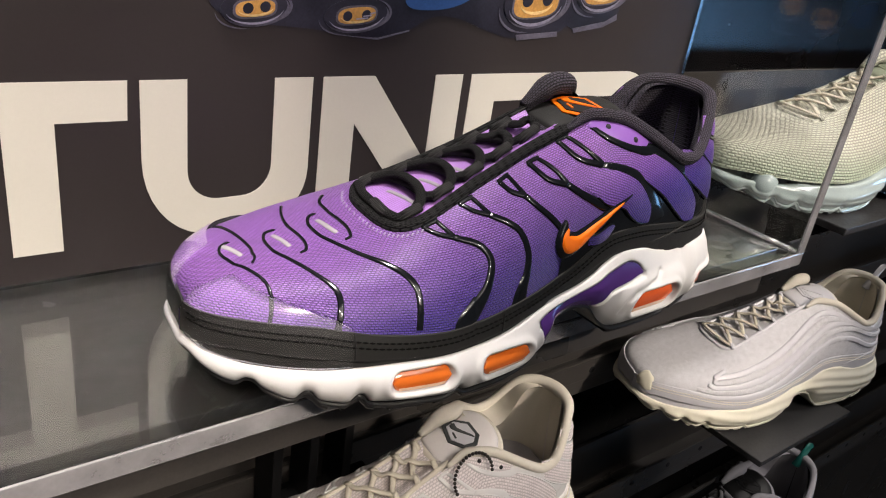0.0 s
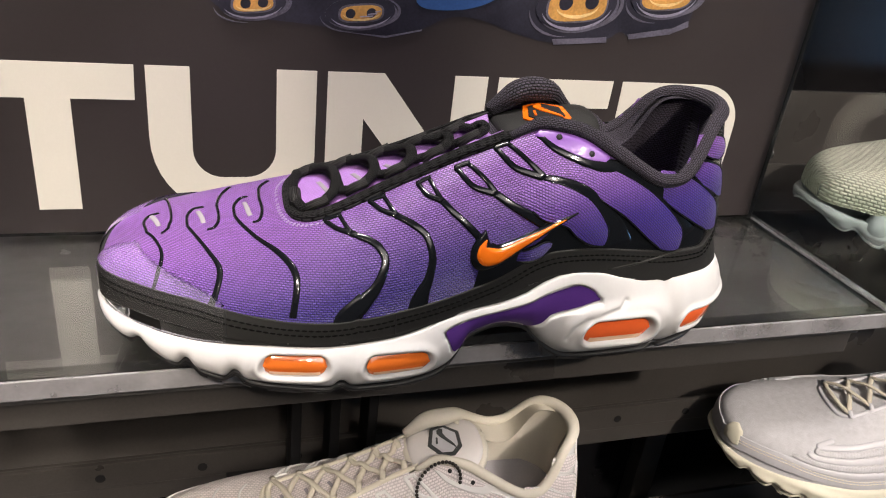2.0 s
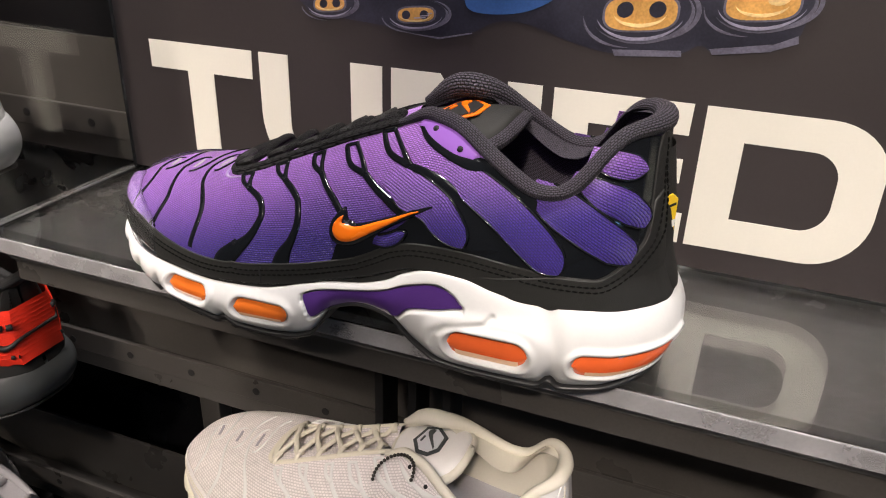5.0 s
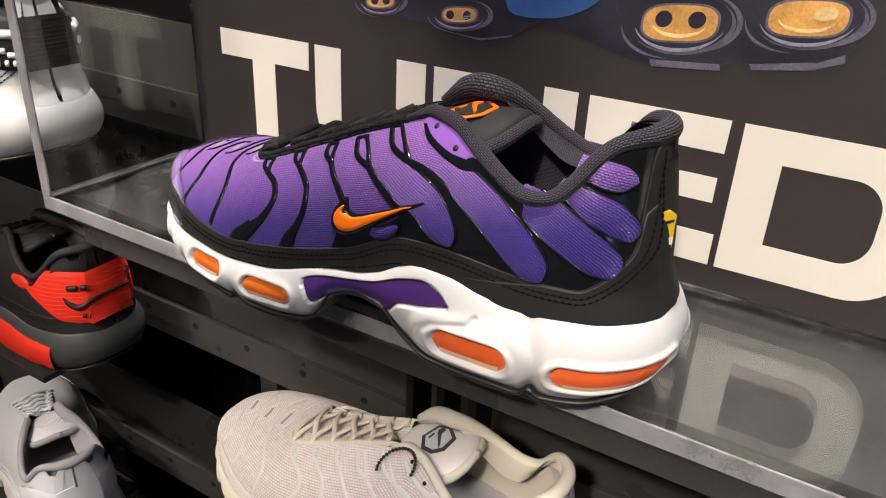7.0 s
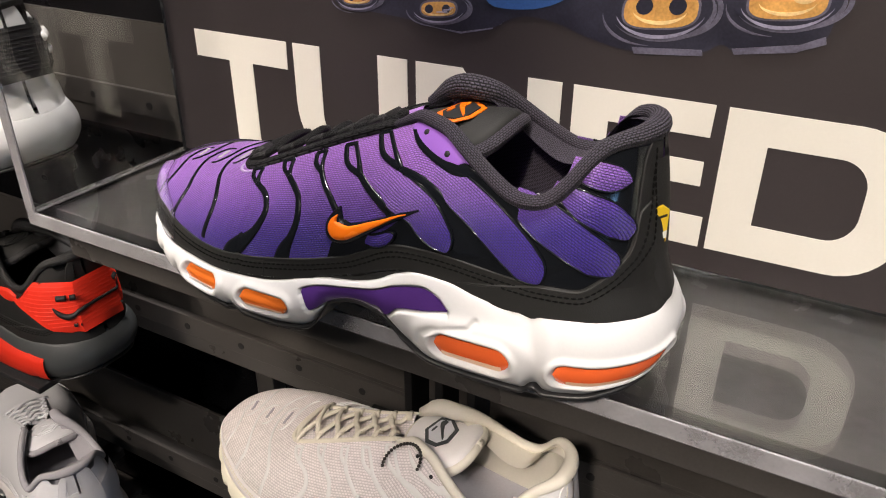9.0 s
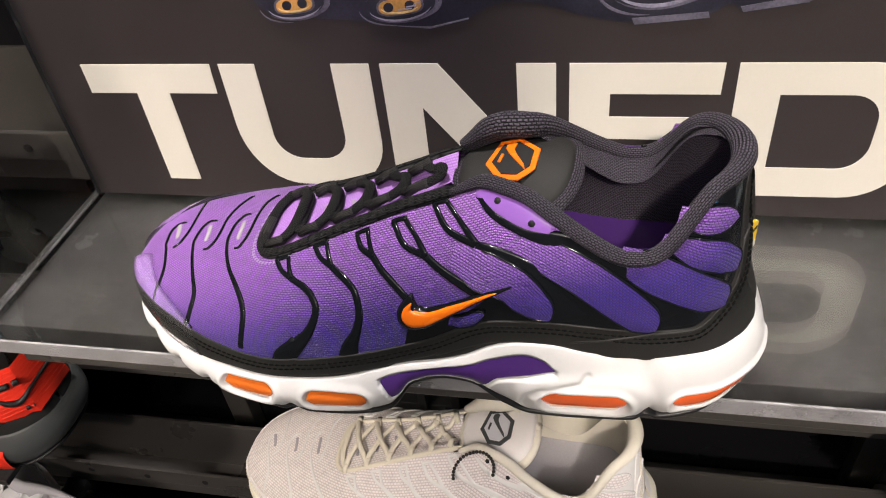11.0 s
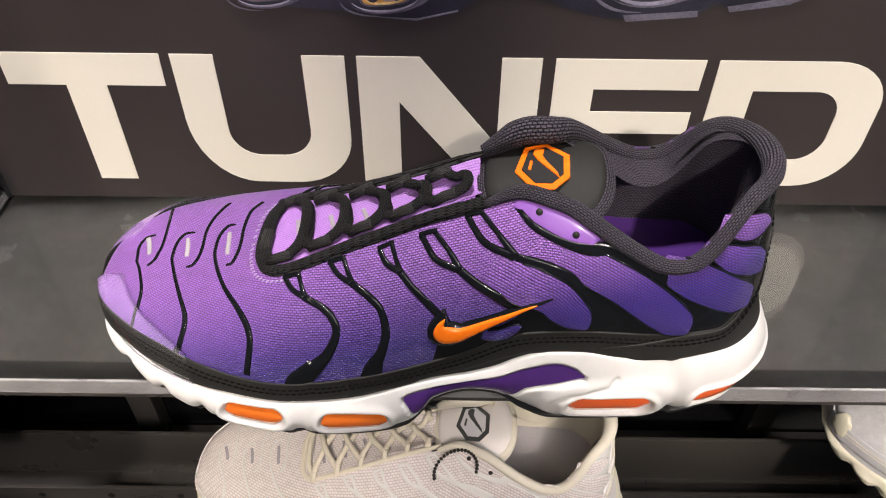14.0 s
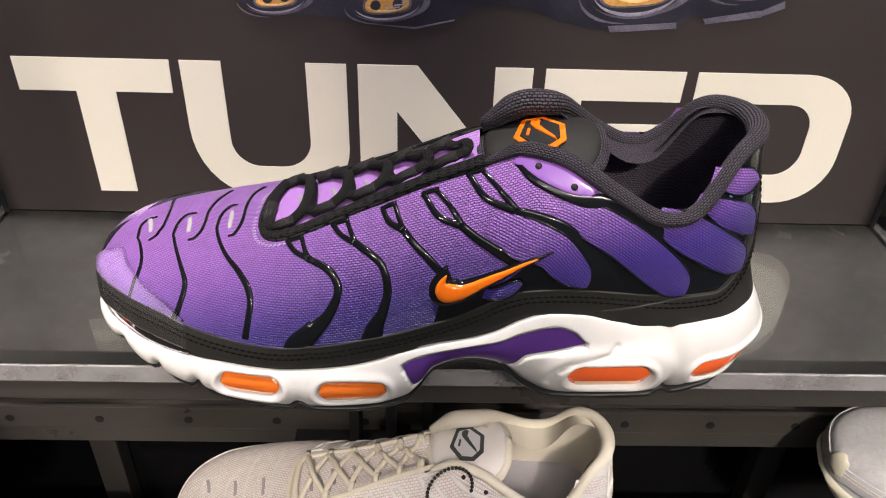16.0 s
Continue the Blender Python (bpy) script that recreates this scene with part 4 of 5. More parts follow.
def tongue(parent, pad_mat, knit, frame_mat, back_mat, mark_mat):
    """Padded tongue top with a six-sided badge; built flat, then tipped into the opening."""
    holder = Matrix.Translation((0.1915, 0.002, 0.1030)) @ Euler((radians(4), radians(-9), radians(-3))).to_matrix().to_4x4()
    n, m = 40, 8
    k = np.linspace(0, 2 * np.pi, n, endpoint=False)
    sx, sy = np.sign(np.cos(k)) * np.abs(np.cos(k)) ** 0.75, np.sign(np.sin(k)) * np.abs(np.sin(k)) ** 0.75
    rows = []
    for r, z in ((1.0, -0.006), (1.03, -0.002), (1.0, 0.0005), (0.94, 0.0018), (0.8, 0.0024), (0.5, 0.0032), (0.02, 0.0036)):
        rows.append(np.stack([0.0235 * r * sx, 0.0235 * r * sy, z - 0.006 * (r * sy) ** 2], -1))
    ob = link("tongue", grid_data("tongue", np.stack(rows, 0), wrap=True), pad_mat, parent, "black leather tongue top with a six-sided badge")
    ob.matrix_local = holder
    rim = np.stack([0.0238 * sx, 0.0238 * sy, -0.0035 - 0.006 * sy**2], -1)
    ob2 = tube("tongue_edge", np.concatenate([rim, rim[:2]]), 0.0034, knit, parent, 10)
    ob2.matrix_local = holder
    def badge(nm, pts, z, mat, under):
        b = part(nm, slab_bm(pts, 0.0008, 0.0002, "xy"), mat, under)
        b.matrix_local = Matrix.Translation((0, 0, z))
        return b
    hx = [(-.0095, -.0030), (-.0060, .0085), (.0012, .0098), (.0085, .0030), (.0080, -.0075), (.0030, -.0125), (-.0040, -.0115)]
    hx = [(a * 1.2, b * 1.2) for a, b in hx]
    badge("badge_frame", hx, 0.0030, frame_mat, ob)
    badge("badge", [(a * .76 + .0, b * .78 - .0004) for a, b in hx], 0.0036, back_mat, ob)
    swoop = [(-.0030, .0058), (-.0012, .0068), (.0005, .0060), (-.0002, .0030), (.0010, .0000), (.0044, -.0060), (.0050, -.0088), (.0006, -.0028), (-.0022, .0012), (-.0034, .0038)]
    badge("mark", [(a * 1.15, b * 1.15) for a, b in swoop], 0.0042, mark_mat, ob)
    badge("mark", [(-.0062, -.0040), (-.0052, .0010), (-.0040, .0006), (-.0050, -.0044)], 0.0042, mark_mat, ob)


def round_rail(ctrl, n):
    """A rail with samples gathered towards its end, and the factor that rounds that end off."""
    c = rail(ctrl, 240)
    t = (1 - (1 - np.linspace(0, 1, n)) ** 2.2) * 239
    c = np.stack([np.interp(t, np.arange(240), c[:, k]) for k in range(3)], -1)
    x, a, w = c.T
    ka = np.linalg.norm(upper_xyz(x, a + 0.02) - upper_xyz(x, a - 0.02), axis=-1) / 0.04
    step = np.hypot(np.diff(x), np.diff(a) * ka[1:])
    left = np.concatenate([np.cumsum(step[::-1])[::-1], [0]])
    r = 0.5 * w[-1] + 0.0022
    env = np.sqrt(np.clip(1 - (1 - np.clip(left / r, 0, 1)) ** 2, 0, 1))
    return x, a, w, ka, env


def piping(parent, ctrl, mat, n=60):
    """Thin raised edge all round a finger panel."""
    x, a, w, ka, env = round_rail(ctrl, n)
    tx, ta = np.gradient(x), np.gradient(a) * ka
    ln = np.maximum(np.hypot(tx, ta), 1e-9)
    sx, sa = -ta / ln, tx / ln / ka
    u = np.linspace(0, 1, n)
    left = (x + sx * w / 2 * env, a + sa * w / 2 * env)
    right = (x - sx * w / 2 * env, a - sa * w / 2 * env)
    X = np.concatenate([left[0], right[0][::-1]])
    A = np.concatenate([left[1], right[1][::-1]])
    rise = np.clip(u * 4.5, 0, 1)
    P = upper_xyz(X, A, np.concatenate([rise, rise[::-1]]) * 0.0016)
    keep = np.concatenate([u > 0.08, (u > 0.08)[::-1]])
    tube("piping", P[keep], 0.0005, mat, parent, 6)


def finger(parent, ctrl, mat, edge, n=60, cols=13):
    """A cloth panel with a rounded lower end, a little proud of the overlay."""
    x, a, w, ka, env = round_rail(ctrl, n)
    tx, ta = np.gradient(x), np.gradient(a) * ka
    ln = np.maximum(np.hypot(tx, ta), 1e-9)
    sx, sa = -ta / ln, tx / ln / ka
    u = np.linspace(0, 1, n)
    j = np.linspace(-1, 1, cols)
    X = x[:, None] + (sx * w / 2 * env)[:, None] * j
    A = a[:, None] + (sa * w / 2 * env)[:, None] * j
    rise = np.clip(u * 4.5, 0, 1)[:, None]
    P = upper_xyz(X, A, 0.0002 + rise * (0.0015 + 0.0006 * (1 - j**2)[None]))
    arc = np.concatenate([[0], np.cumsum(np.hypot(np.diff(x), np.diff(a) * ka[1:]))])
    uv = np.stack([np.repeat(arc[:, None], cols, 1), (w / 2 * env)[:, None] * j], -1)
    link("cloth_panel", grid_data("cloth_panel", P, uv), mat, parent)
    piping(parent, ctrl, edge)


def runner(label, cloth, knit, inner, guard, stitch, foam, window, plate, rubber, tpu, lace, tab, swoop, pad, badge_frame, badge_back, badge_mark, tabs, satin, detail=True):
    shoe = empty("sneaker", label, "sneaker", "sneakers on the display wall")
    shoe_upper(shoe, cloth, knit, inner)
    mudguard(shoe, guard, stitch)
    midsole(shoe, foam)
    window_parts(shoe, window)
    shank(shoe, plate)
    tread(shoe, rubber)
    rear_overlay(shoe, tpu)
    for ctrl in TOE_LINES:
        strip("toe_line", ctrl, tpu, shoe, 0.0007)
    for ctrl in RIBS:
        strip("rib", ctrl, tpu, shoe, 0.0006, base=0.0002)
        strip("rib", mirrored(ctrl), tpu, shoe, 0.0006, base=0.0002)
    for ctrl in FORKS:
        strip("rib_fork", ctrl, tpu, shoe, 0.0007, 24, base=0.0002)
        strip("rib_fork", mirrored(ctrl), tpu, shoe, 0.0007, 24, base=0.0002)
    for one, two in zip(FORKS[::2], FORKS[1::2]):
        (xa, aa, _), (xb, ab, _) = one[0], two[0]
        bar = [(xa - .0008, aa + .004, .0022), ((xa + xb) / 2, (aa + ab) / 2 + .006, .0022), (xb + .0008, ab + .004, .0022)]
        strip("rib_head", bar, tpu, shoe, 0.0007, 16, base=0.0002)
        strip("rib_head", mirrored(bar), tpu, shoe, 0.0007, 16, base=0.0002)
    for ctrl in FINGERS:
        finger(shoe, ctrl, cloth, tpu)
        if detail:
            finger(shoe, mirrored(ctrl), cloth, tpu)
    strip("swoop_backing", SWOOP_BACK, tpu, shoe, 0.0015, 90, base=0.0010)
    strip("swoop", SWOOP, swoop, shoe, 0.0012, 90, base=0.0022)
    for x0, a0, x1, a1 in ((0.02, 1.095, 0.0236, 1.006), (0.0394, 1.049, 0.0418, 0.992), (0.0588, 1.049, 0.0608, 0.97)):
        strip("tab", [(x0, a0, .0022), ((x0 + x1) / 2, (a0 + a1) / 2, .0024), (x1, a1, .0022)], tabs, shoe, 0.0005, 16)
    # eyelet stay under the collar
    strip("eyelet_stay", [(.1790, .690, .0040), (.1875, .600, .0085), (.1988, .500, .0095), (.2085, .440, .0040)], M_STAY if detail else cloth, shoe, 0.0008)
    for x, a in ((.1875, .609), (.2007, .483)):
        c = upper_xyz(np.array([x, x]), np.array([a, a]), np.array([0.0006, 0.0009]))
        tube("eyelet", c, 0.0014, M_BLACK, shoe, 10)
    # satin of the tongue between the loops
    xs = XS_ALL[(XS_ALL > .0795) & (XS_ALL < .1680)]
    skin("tongue_cloth", xs, np.full(len(xs), .80), np.full(len(xs), 1.20), 20, satin, shoe, 0.0003)
    for x in (.0905, .1050, .1190):
        strip("tab", [(x, 1.05, .0022), (x + .002, .97, .0022), (x + .003, .90, .0022)], tabs, shoe, 0.0005, 16, base=0.0003)
    if detail:
        laces(shoe, (lace, tab))
    else:
        crossed_laces(shoe, tab, lace)
    tongue(shoe, pad, knit, badge_frame, badge_back, badge_mark)
    return shoe


def violet_sneaker():
    shoe = runner("violet and black running sneaker with orange windows on clear shelf", M_PURPLE, M_KNIT, M_PLUM, M_LEATHER, M_STITCH, M_WHITE, (M_ORANGE2, M_ORANGE), M_PLUM, M_RUBBER, M_TPU, M_LACE,
                  M_WEB, M_AMBER, M_LEATHER, M_AMBER, M_BLACK, M_AMBER, M_SILVER, M_SATIN)
    # clear film over the toe cap
    xs = XS_ALL[XS_ALL < .050]
    z = curve(xs, [0, .006, .012, .020, .0270, .0438, .050], [.0600, .0590, .0530, .0497, .0475, .0425, .0388])
    ab = a_of_z(xs, np.minimum(z, z_top(xs) - .0005))
    ag = a_of_z(xs, band_line(xs) + 0.0004)
    ag = np.minimum(ag, ab - 0.005)
    for a0, a1, mat in ((np.full(len(xs), 0.0), ag, M_FILM), (ag, ab, M_CLEARTOE)):
        for lo, hi in ((a0, a1), (2 - a1, 2 - a0)):
            skin("toe_film", xs, lo, hi, 12, mat, shoe, 0.0018, "clear film over the toe cap").visible_shadow = False
    tube("film_edge", upper_xyz(xs, ab, 0.0016), 0.0005, M_FILM, shoe, 6)
    foot = upper_xyz(xs, np.zeros(len(xs)), 0.0018)
    low = foot + np.array([0, -0.0006, 0])
    low[:, 2] = z_rim(xs) + 0.0004
    t = np.linspace(0, 1, 5)[None, :, None]
    link("toe_film", grid_data("toe_film", foot[:, None] * (1 - t) + low[:, None] * t), M_FILM, shoe).visible_shadow = False
    tube("film_edge", low, 0.0004, M_CLEARTOE, shoe, 6)
    for x, a1 in ((.1146, .108), (.0490, .235)):
        strip("seam", [(x, .0, .0007), (x, a1 / 2, .0007), (x, a1, .0007)], M_BLACK, shoe, 0.0005, 12, 5, base=0.0012)
    for x, a in rail([(.0900, .715, 0), (.0815, .745, 0), (.0755, .810, 0), (.0728, .900, 0), (.0722, 1.0, 0), (.0735, 1.10, 0), (.0775, 1.19, 0)], 26)[:, :2]:
        c = upper_xyz(np.array([x - .0006, x, x + .0006]), np.array([a - .004, a, a + .004]), np.array([0.0002, 0.0006, 0.0002]))
        tube("stitch", c, 0.00035, M_PALE, shoe, 5)
    # matt strip up the back of the heel
    zz, yy = np.meshgrid(np.linspace(.0428, .1040, 24), np.linspace(-.017, .017, 17), indexing="ij")
    yy = yy * (1 - 0.45 * np.clip((zz - .088) / .020, 0, 1))
    back = UEND - 0.0065 * np.clip((zz - .05) / .06, 0, 1.2) + 0.0022 + 0.0016 * np.sin(np.pi * (zz - .044) / .065) - 0.0085 * (yy / .017) ** 2 + 0.0050 * np.clip((.062 - zz) / .018, 0, 1) ** 1.3
    link("heel_strip", grid_data("heel_strip", np.stack([back, yy, zz], -1)), M_LEATHER, shoe)
    # heel badge
    b = part("heel_badge", slab_bm([(-.0060, -.0085), (.0060, -.0085), (.0066, .0060), (.0030, .0090), (-.0030, .0090), (-.0066, .0060)], 0.0016, 0.0004), M_YELLOW, shoe, "yellow and black heel badge")
    b.matrix_local = Matrix.Translation((UEND - .0030, -.0074, .076)) @ Euler((0, radians(-4), radians(58))).to_matrix().to_4x4()
    for z0, z1 in ((-.0080, -.0066), (.0036, .0046)):
        part("badge_bar", box_bm((-.0050, -.0019, z0), (.0050, -.0014, z1)), M_BLACK, b)
    part("badge_bar", box_bm((-.0010, -.0019, .0012), (.0004, -.0014, .0036)), M_BLACK, b)
    part("badge_foot", box_bm((-.0056, -.0018, -.0062), (.0056, -.0014, -.0030)), M_GLOSSWHITE, b, "pale lower bar of the badge")
    return shoe


SHOE_AT = pose(0.0846, 0.243, 1.2)
shoe = violet_sneaker()
shoe.matrix_world = SHOE_AT
# ---------------------------------------------------------------- the display


def shelf_tray():
    tray = empty("acrylic_shelf", "clear acrylic shelf tray with upright side panels and polished edges", "shelf")
    x0, x1, y0, y1, top, th = -0.0245, 0.5090, 0.2165, 0.3540, 1.2, 0.0095
    e = 0.0016
    part("base_plate", box_bm((x0, y0 + e, top - th), (x1, y1, top), 0.0004), M_ACRYL, tray)
    # thin pale strips before the clear plates carry the painted edge glow
    part("polished_lit_edge", box_bm((x0, y0, top - th), (x1, y0 + e - 0.0001, top), 0.0005), M_EDGE, tray, "polished front edge, tinted pale for light held in it")
    for xa in (x0, x1 - 0.008):
        part("side_panel", box_bm((xa, y0 + e, top + 0.0002), (xa + 0.008, y1, top + 0.34), 0.0004), M_ACRYL, tray)
        part("polished_lit_edge", box_bm((xa, y0, top + 0.0002), (xa + 0.008, y0 + e - 0.0001, top + 0.34), 0.0005), M_EDGE, tray, "polished front edge, tinted pale for light held in it")
        part("glue_joint", box_bm((xa - 0.0002, y0 + 0.002, top - 0.0012), (xa + 0.0082, y1 - 0.001, top + 0.0014), 0.0003), M_EDGE, tray)
    return tray


shelf_tray()


def arc2(cx, cz, r, a0, a1, n=10, tall=None):
    tall = tall or r
    return [(cx + r * math.cos(radians(a)), cz + tall * math.sin(radians(a))) for a in np.linspace(a0, a1, n)]


PY = 0.3435
BOT, TOP = 1.2175, 1.2959


def poster():
    board = empty("display_poster", "dark charcoal poster board with large cream lettering and a vehicle picture", "poster")
    part("board", box_bm((-0.0118, PY, 1.2035), (0.4958, PY + 0.008, 1.62), 0.0006), M_POSTER, board)
    h = TOP - BOT
    letters = {
        "letter_t": [(.0152, TOP), (.0152, 1.2778), (.0445, 1.2778), (.0445, BOT), (.0650, BOT), (.0650, 1.2778), (.0950, 1.2778), (.0955, TOP)],
        "letter_u": [(.1007, TOP), *arc2(.1342, BOT + .0405, .0335, 180, 270, tall=.0415), *arc2(.1570, BOT + .029, .030, 270, 360, tall=.030), (.1870, TOP), (.1658, TOP),
                     *arc2(.1498, 1.251, .0160, 0, -90), *arc2(.1381, 1.251, .0160, 270, 180), (.1221, TOP)],
        "letter_n": [(.1929, BOT), (.1929, TOP), (.2242, TOP), (.2650, BOT + .026), (.2650, TOP), (.2850, TOP), (.2850, BOT), (.2540, BOT), (.2135, TOP - .026), (.2135, BOT)],
        "letter_e": [(.2917, BOT), (.2917, TOP), (.3660, TOP), (.3655, 1.2788), (.3122, 1.2788), (.3122, 1.2655), (.3648, 1.2655), (.3648, 1.2520), (.3122, 1.2520), (.3122, 1.2350), (.3690, 1.2350), (.3690, BOT)],
    }
    for name, out in letters.items():
        ob = part(name, slab_bm(out[::-1], 0.0004), M_LETTER, board)
        ob.location = (0, PY, 0)
    d_out = [(.3724, BOT), *arc2(.4315, BOT + .030, .0297, 270, 360, tall=.0296), *arc2(.4315, TOP - .026, .0297, 0, 90, tall=.026), (.3724, TOP)]
    d_in = [(.3932, 1.2360), *arc2(.4265, 1.2360 + .0150, .0138, 270, 360, tall=.0150), *arc2(.4265, 1.2788 - .0145, .0138, 0, 90, tall=.0145), (.3932, 1.2788)]
    bm = bmesh.new()
    loops = []
    for y in (0, -0.0004):
        loops.append(([bm.verts.new((a, y, b)) for a, b in d_out], [bm.verts.new((a, y, b)) for a, b in d_in]))
    n = len(d_out)
    (o0, i0), (o1, i1) = loops
    for k in range(n):
        m = (k + 1) % n
        bm.faces.new((o1[k], o1[m], i1[m], i1[k]))
        bm.faces.new((o0[k], o0[m], o1[m], o1[k]))
        bm.faces.new((i1[k], i1[m], i0[m], i0[k]))
    ob = part("letter_d", bm, M_LETTER, board)
    ob.location = (0, PY, 0)
    def print_shape(name, out, mat, lift, under=board):
        ob = part(name, slab_bm(out[::-1], 0.0003), mat, under)
        ob.location = (0, PY - lift, 0)
        return ob

    def oval(cx, cz, rx, rz, n=28, tilt=0.09):
        return [(cx + rx * math.cos(k), cz + rz * math.sin(k) + tilt * rx * math.cos(k)) for k in np.linspace(0, 2 * math.pi, n, endpoint=False)]
    def pill_oval(cx, cz, rx, rz, n=36):
        """A lamp opening with flattened long sides."""
        out = []
        for k in np.linspace(0, 2 * math.pi, n, endpoint=False):
            c, s = math.cos(k), math.sin(k)
            u = math.copysign(abs(c) ** 0.62, c) * rx
            out.append((cx + u, cz + math.copysign(abs(s) ** 0.72, s) * rz + 0.10 * u))
        return out

    def soften(out, times=2):
        for _ in range(times):
            out = [((a * 3 + c) / 4, (b * 3 + d) / 4) if k == 0 else ((a + c * 3) / 4, (b + d * 3) / 4) for (a, b), (c, d) in zip(out, out[1:] + out[:1]) for k in (0, 1)]
        return out
    # the low vehicle printed above the letters
    body = [(.1250, 1.3500), (.1320, 1.3290), (.1413, 1.3243), (.1522, 1.3219), (.1889, 1.3199), (.1966, 1.3174), (.2238, 1.3152), (.2425, 1.3199), (.2534, 1.3270), (.2642, 1.3290),
            (.2795, 1.3270), (.2976, 1.3206), (.3207, 1.3163), (.3552, 1.3193), (.3632, 1.3268), (.3696, 1.3215), (.3969, 1.3260), (.4076, 1.3308), (.4095, 1.3431), (.4130, 1.3660), (.3600, 1.3900), (.2300, 1.3900)]
    print_shape("printed_vehicle", soften(body), M_CLOTHPRINT, 0.0001)
    print_shape("printed_panel", soften([(.2300, 1.3600), (.2369, 1.3389), (.2395, 1.3320), (.2532, 1.3310), (.2728, 1.3335), (.2910, 1.3434), (.3050, 1.3650)]), M_BLUEPRINT, 0.0005)
    for cx, cz, rx, rz in ((.3323, 1.3385, .0262, .0150), (.3885, 1.3475, .0240, .0135), (.2088, 1.3275, .0195, .0085), (.1538, 1.3290, .0175, .0080)):
        big = rx > .02
        print_shape("printed_ring", oval(cx + .0010, cz - .0008, rx * .96, rz * .96), M_HAZEPRINT, 0.0005)
        print_shape("printed_rim", oval(cx - .0004, cz + .0004, rx * .95, rz * .95), M_CLOTHPRINT, 0.0009)
        gx, gz = (.68, .56) if big else (.56, .46)
        print_shape("printed_glow", pill_oval(cx, cz, rx * gx + .0012, rz * gz + .0010), M_HAZEPRINT, 0.0011)
        print_shape("printed_lamp", pill_oval(cx, cz, rx * gx, rz * gz), M_GOLDPRINT, 0.0013)
    def crescent(cx, cz, rx, rz, a0, a1, thick, mat, lift):
        """A tapering highlight along a lamp's rim."""
        ks = np.linspace(radians(a0), radians(a1), 18)
        grow = np.sin(np.linspace(0, math.pi, 18)) * thick
        put = lambda k, g: (cx + (rx + g) * math.cos(k), cz + (rz + g) * math.sin(k) + 0.09 * rx * math.cos(k))
        out = [put(k, 0) for k in ks] + [put(k, g) for k, g in zip(ks[::-1][1:-1], grow[::-1][1:-1])]
        print_shape("printed_shine", out[::-1], mat, lift)
    for cx, cz, rx, rz in ((.3323, 1.3385, .0262, .0150), (.3885, 1.3475, .0240, .0135), (.2088, 1.3275, .0195, .0085), (.1538, 1.3290, .0175, .0080)):
        crescent(cx, cz, rx * .84, rz * .80, 195, 345, rz * .12, M_SHINEPRINT, 0.0014)
        crescent(cx, cz, rx * 1.02, rz * 1.02, 300, 420, rz * .16, M_HAZEPRINT, 0.0007)
        crescent(cx, cz, rx * 1.10, rz * 1.16, 185, 262, rz * .10, M_HAZEPRINT, 0.0007)
        crescent(cx, cz, rx * .50, rz * .34, 190, 350, rz * .12, M_PALEPRINT, 0.0017)
    print_shape("printed_shine", soften([(.3900, 1.3480), (.3960, 1.3468), (.4010, 1.3500), (.3985, 1.3540), (.3915, 1.3525)]), M_PALEPRINT, 0.0018)
    for k in range(3):
        print_shape("printed_shine", [(.2080 + .004 * k, 1.3255 + .0014 * k), (.2150 + .002 * k, 1.3262 + .0014 * k), (.2150 + .002 * k, 1.3268 + .0014 * k), (.2080 + .004 * k, 1.3261 + .0014 * k)], M_SHINEPRINT, 0.0020)
    for px, pz in ((.3245, 1.3397), (.3405, 1.3411), (.1500, 1.3290), (.1585, 1.3300), (.2030, 1.3270), (.2140, 1.3280)):
        r = .0042 if px > .3 else .0026
        print_shape("printed_dot", oval(px, pz, r, r * .95, 16), M_CLOTHPRINT, 0.0017)
    for strip_out in ([(.3203, 1.3192), (.3217, 1.3160), (.3553, 1.3189), (.3545, 1.3218)], [(.3681, 1.3240), (.3696, 1.3214), (.3969, 1.3256), (.3961, 1.3290)], [(.3961, 1.3285), (.3969, 1.3260), (.4080, 1.3305), (.4071, 1.3340)],
                      [(.2010, 1.3172), (.2230, 1.3152), (.2425, 1.3199), (.2425, 1.3206), (.2230, 1.3162)]):
        print_shape("printed_trim", strip_out, M_HAZEPRINT, 0.0005)
    return board


poster()

# room shell
def setting(name, lo, hi, mat, label):
    me = bpy.data.meshes.new(name)
    bm = box_bm(lo, hi)
    bm.to_mesh(me)
    bm.free()
    return tagged(link(name, me, mat, smooth=False), label, name.split("_")[0], kind="structure")


setting("floor", (-3.0, -4.0, -0.1), (3.5, 0.7, 0.0), M_FLOOR, "dark polished shop floor")
setting("ceiling", (-3.0, -4.0, 3.0), (3.5, 0.7, 3.1), M_CEIL, "grey shop ceiling with spot lamps")
setting("wall_north", (-3.0, 0.46, 0.0), (3.5, 0.7, 3.0), M_WALL, "black back panel of the display wall")
setting("wall_south", (-3.0, -4.1, 0.0), (3.5, -4.0, 3.0), M_PAINT, "grey painted shop wall")
setting("wall_west", (-3.1, -4.0, 0.0), (-3.0, 0.7, 3.0), M_PAINT, "grey painted shop wall")
setting("wall_east", (3.5, -4.0, 0.0), (3.6, 0.7, 3.0), M_PAINT, "grey painted shop wall")


# ---------------------------------------------------------------- rail wall


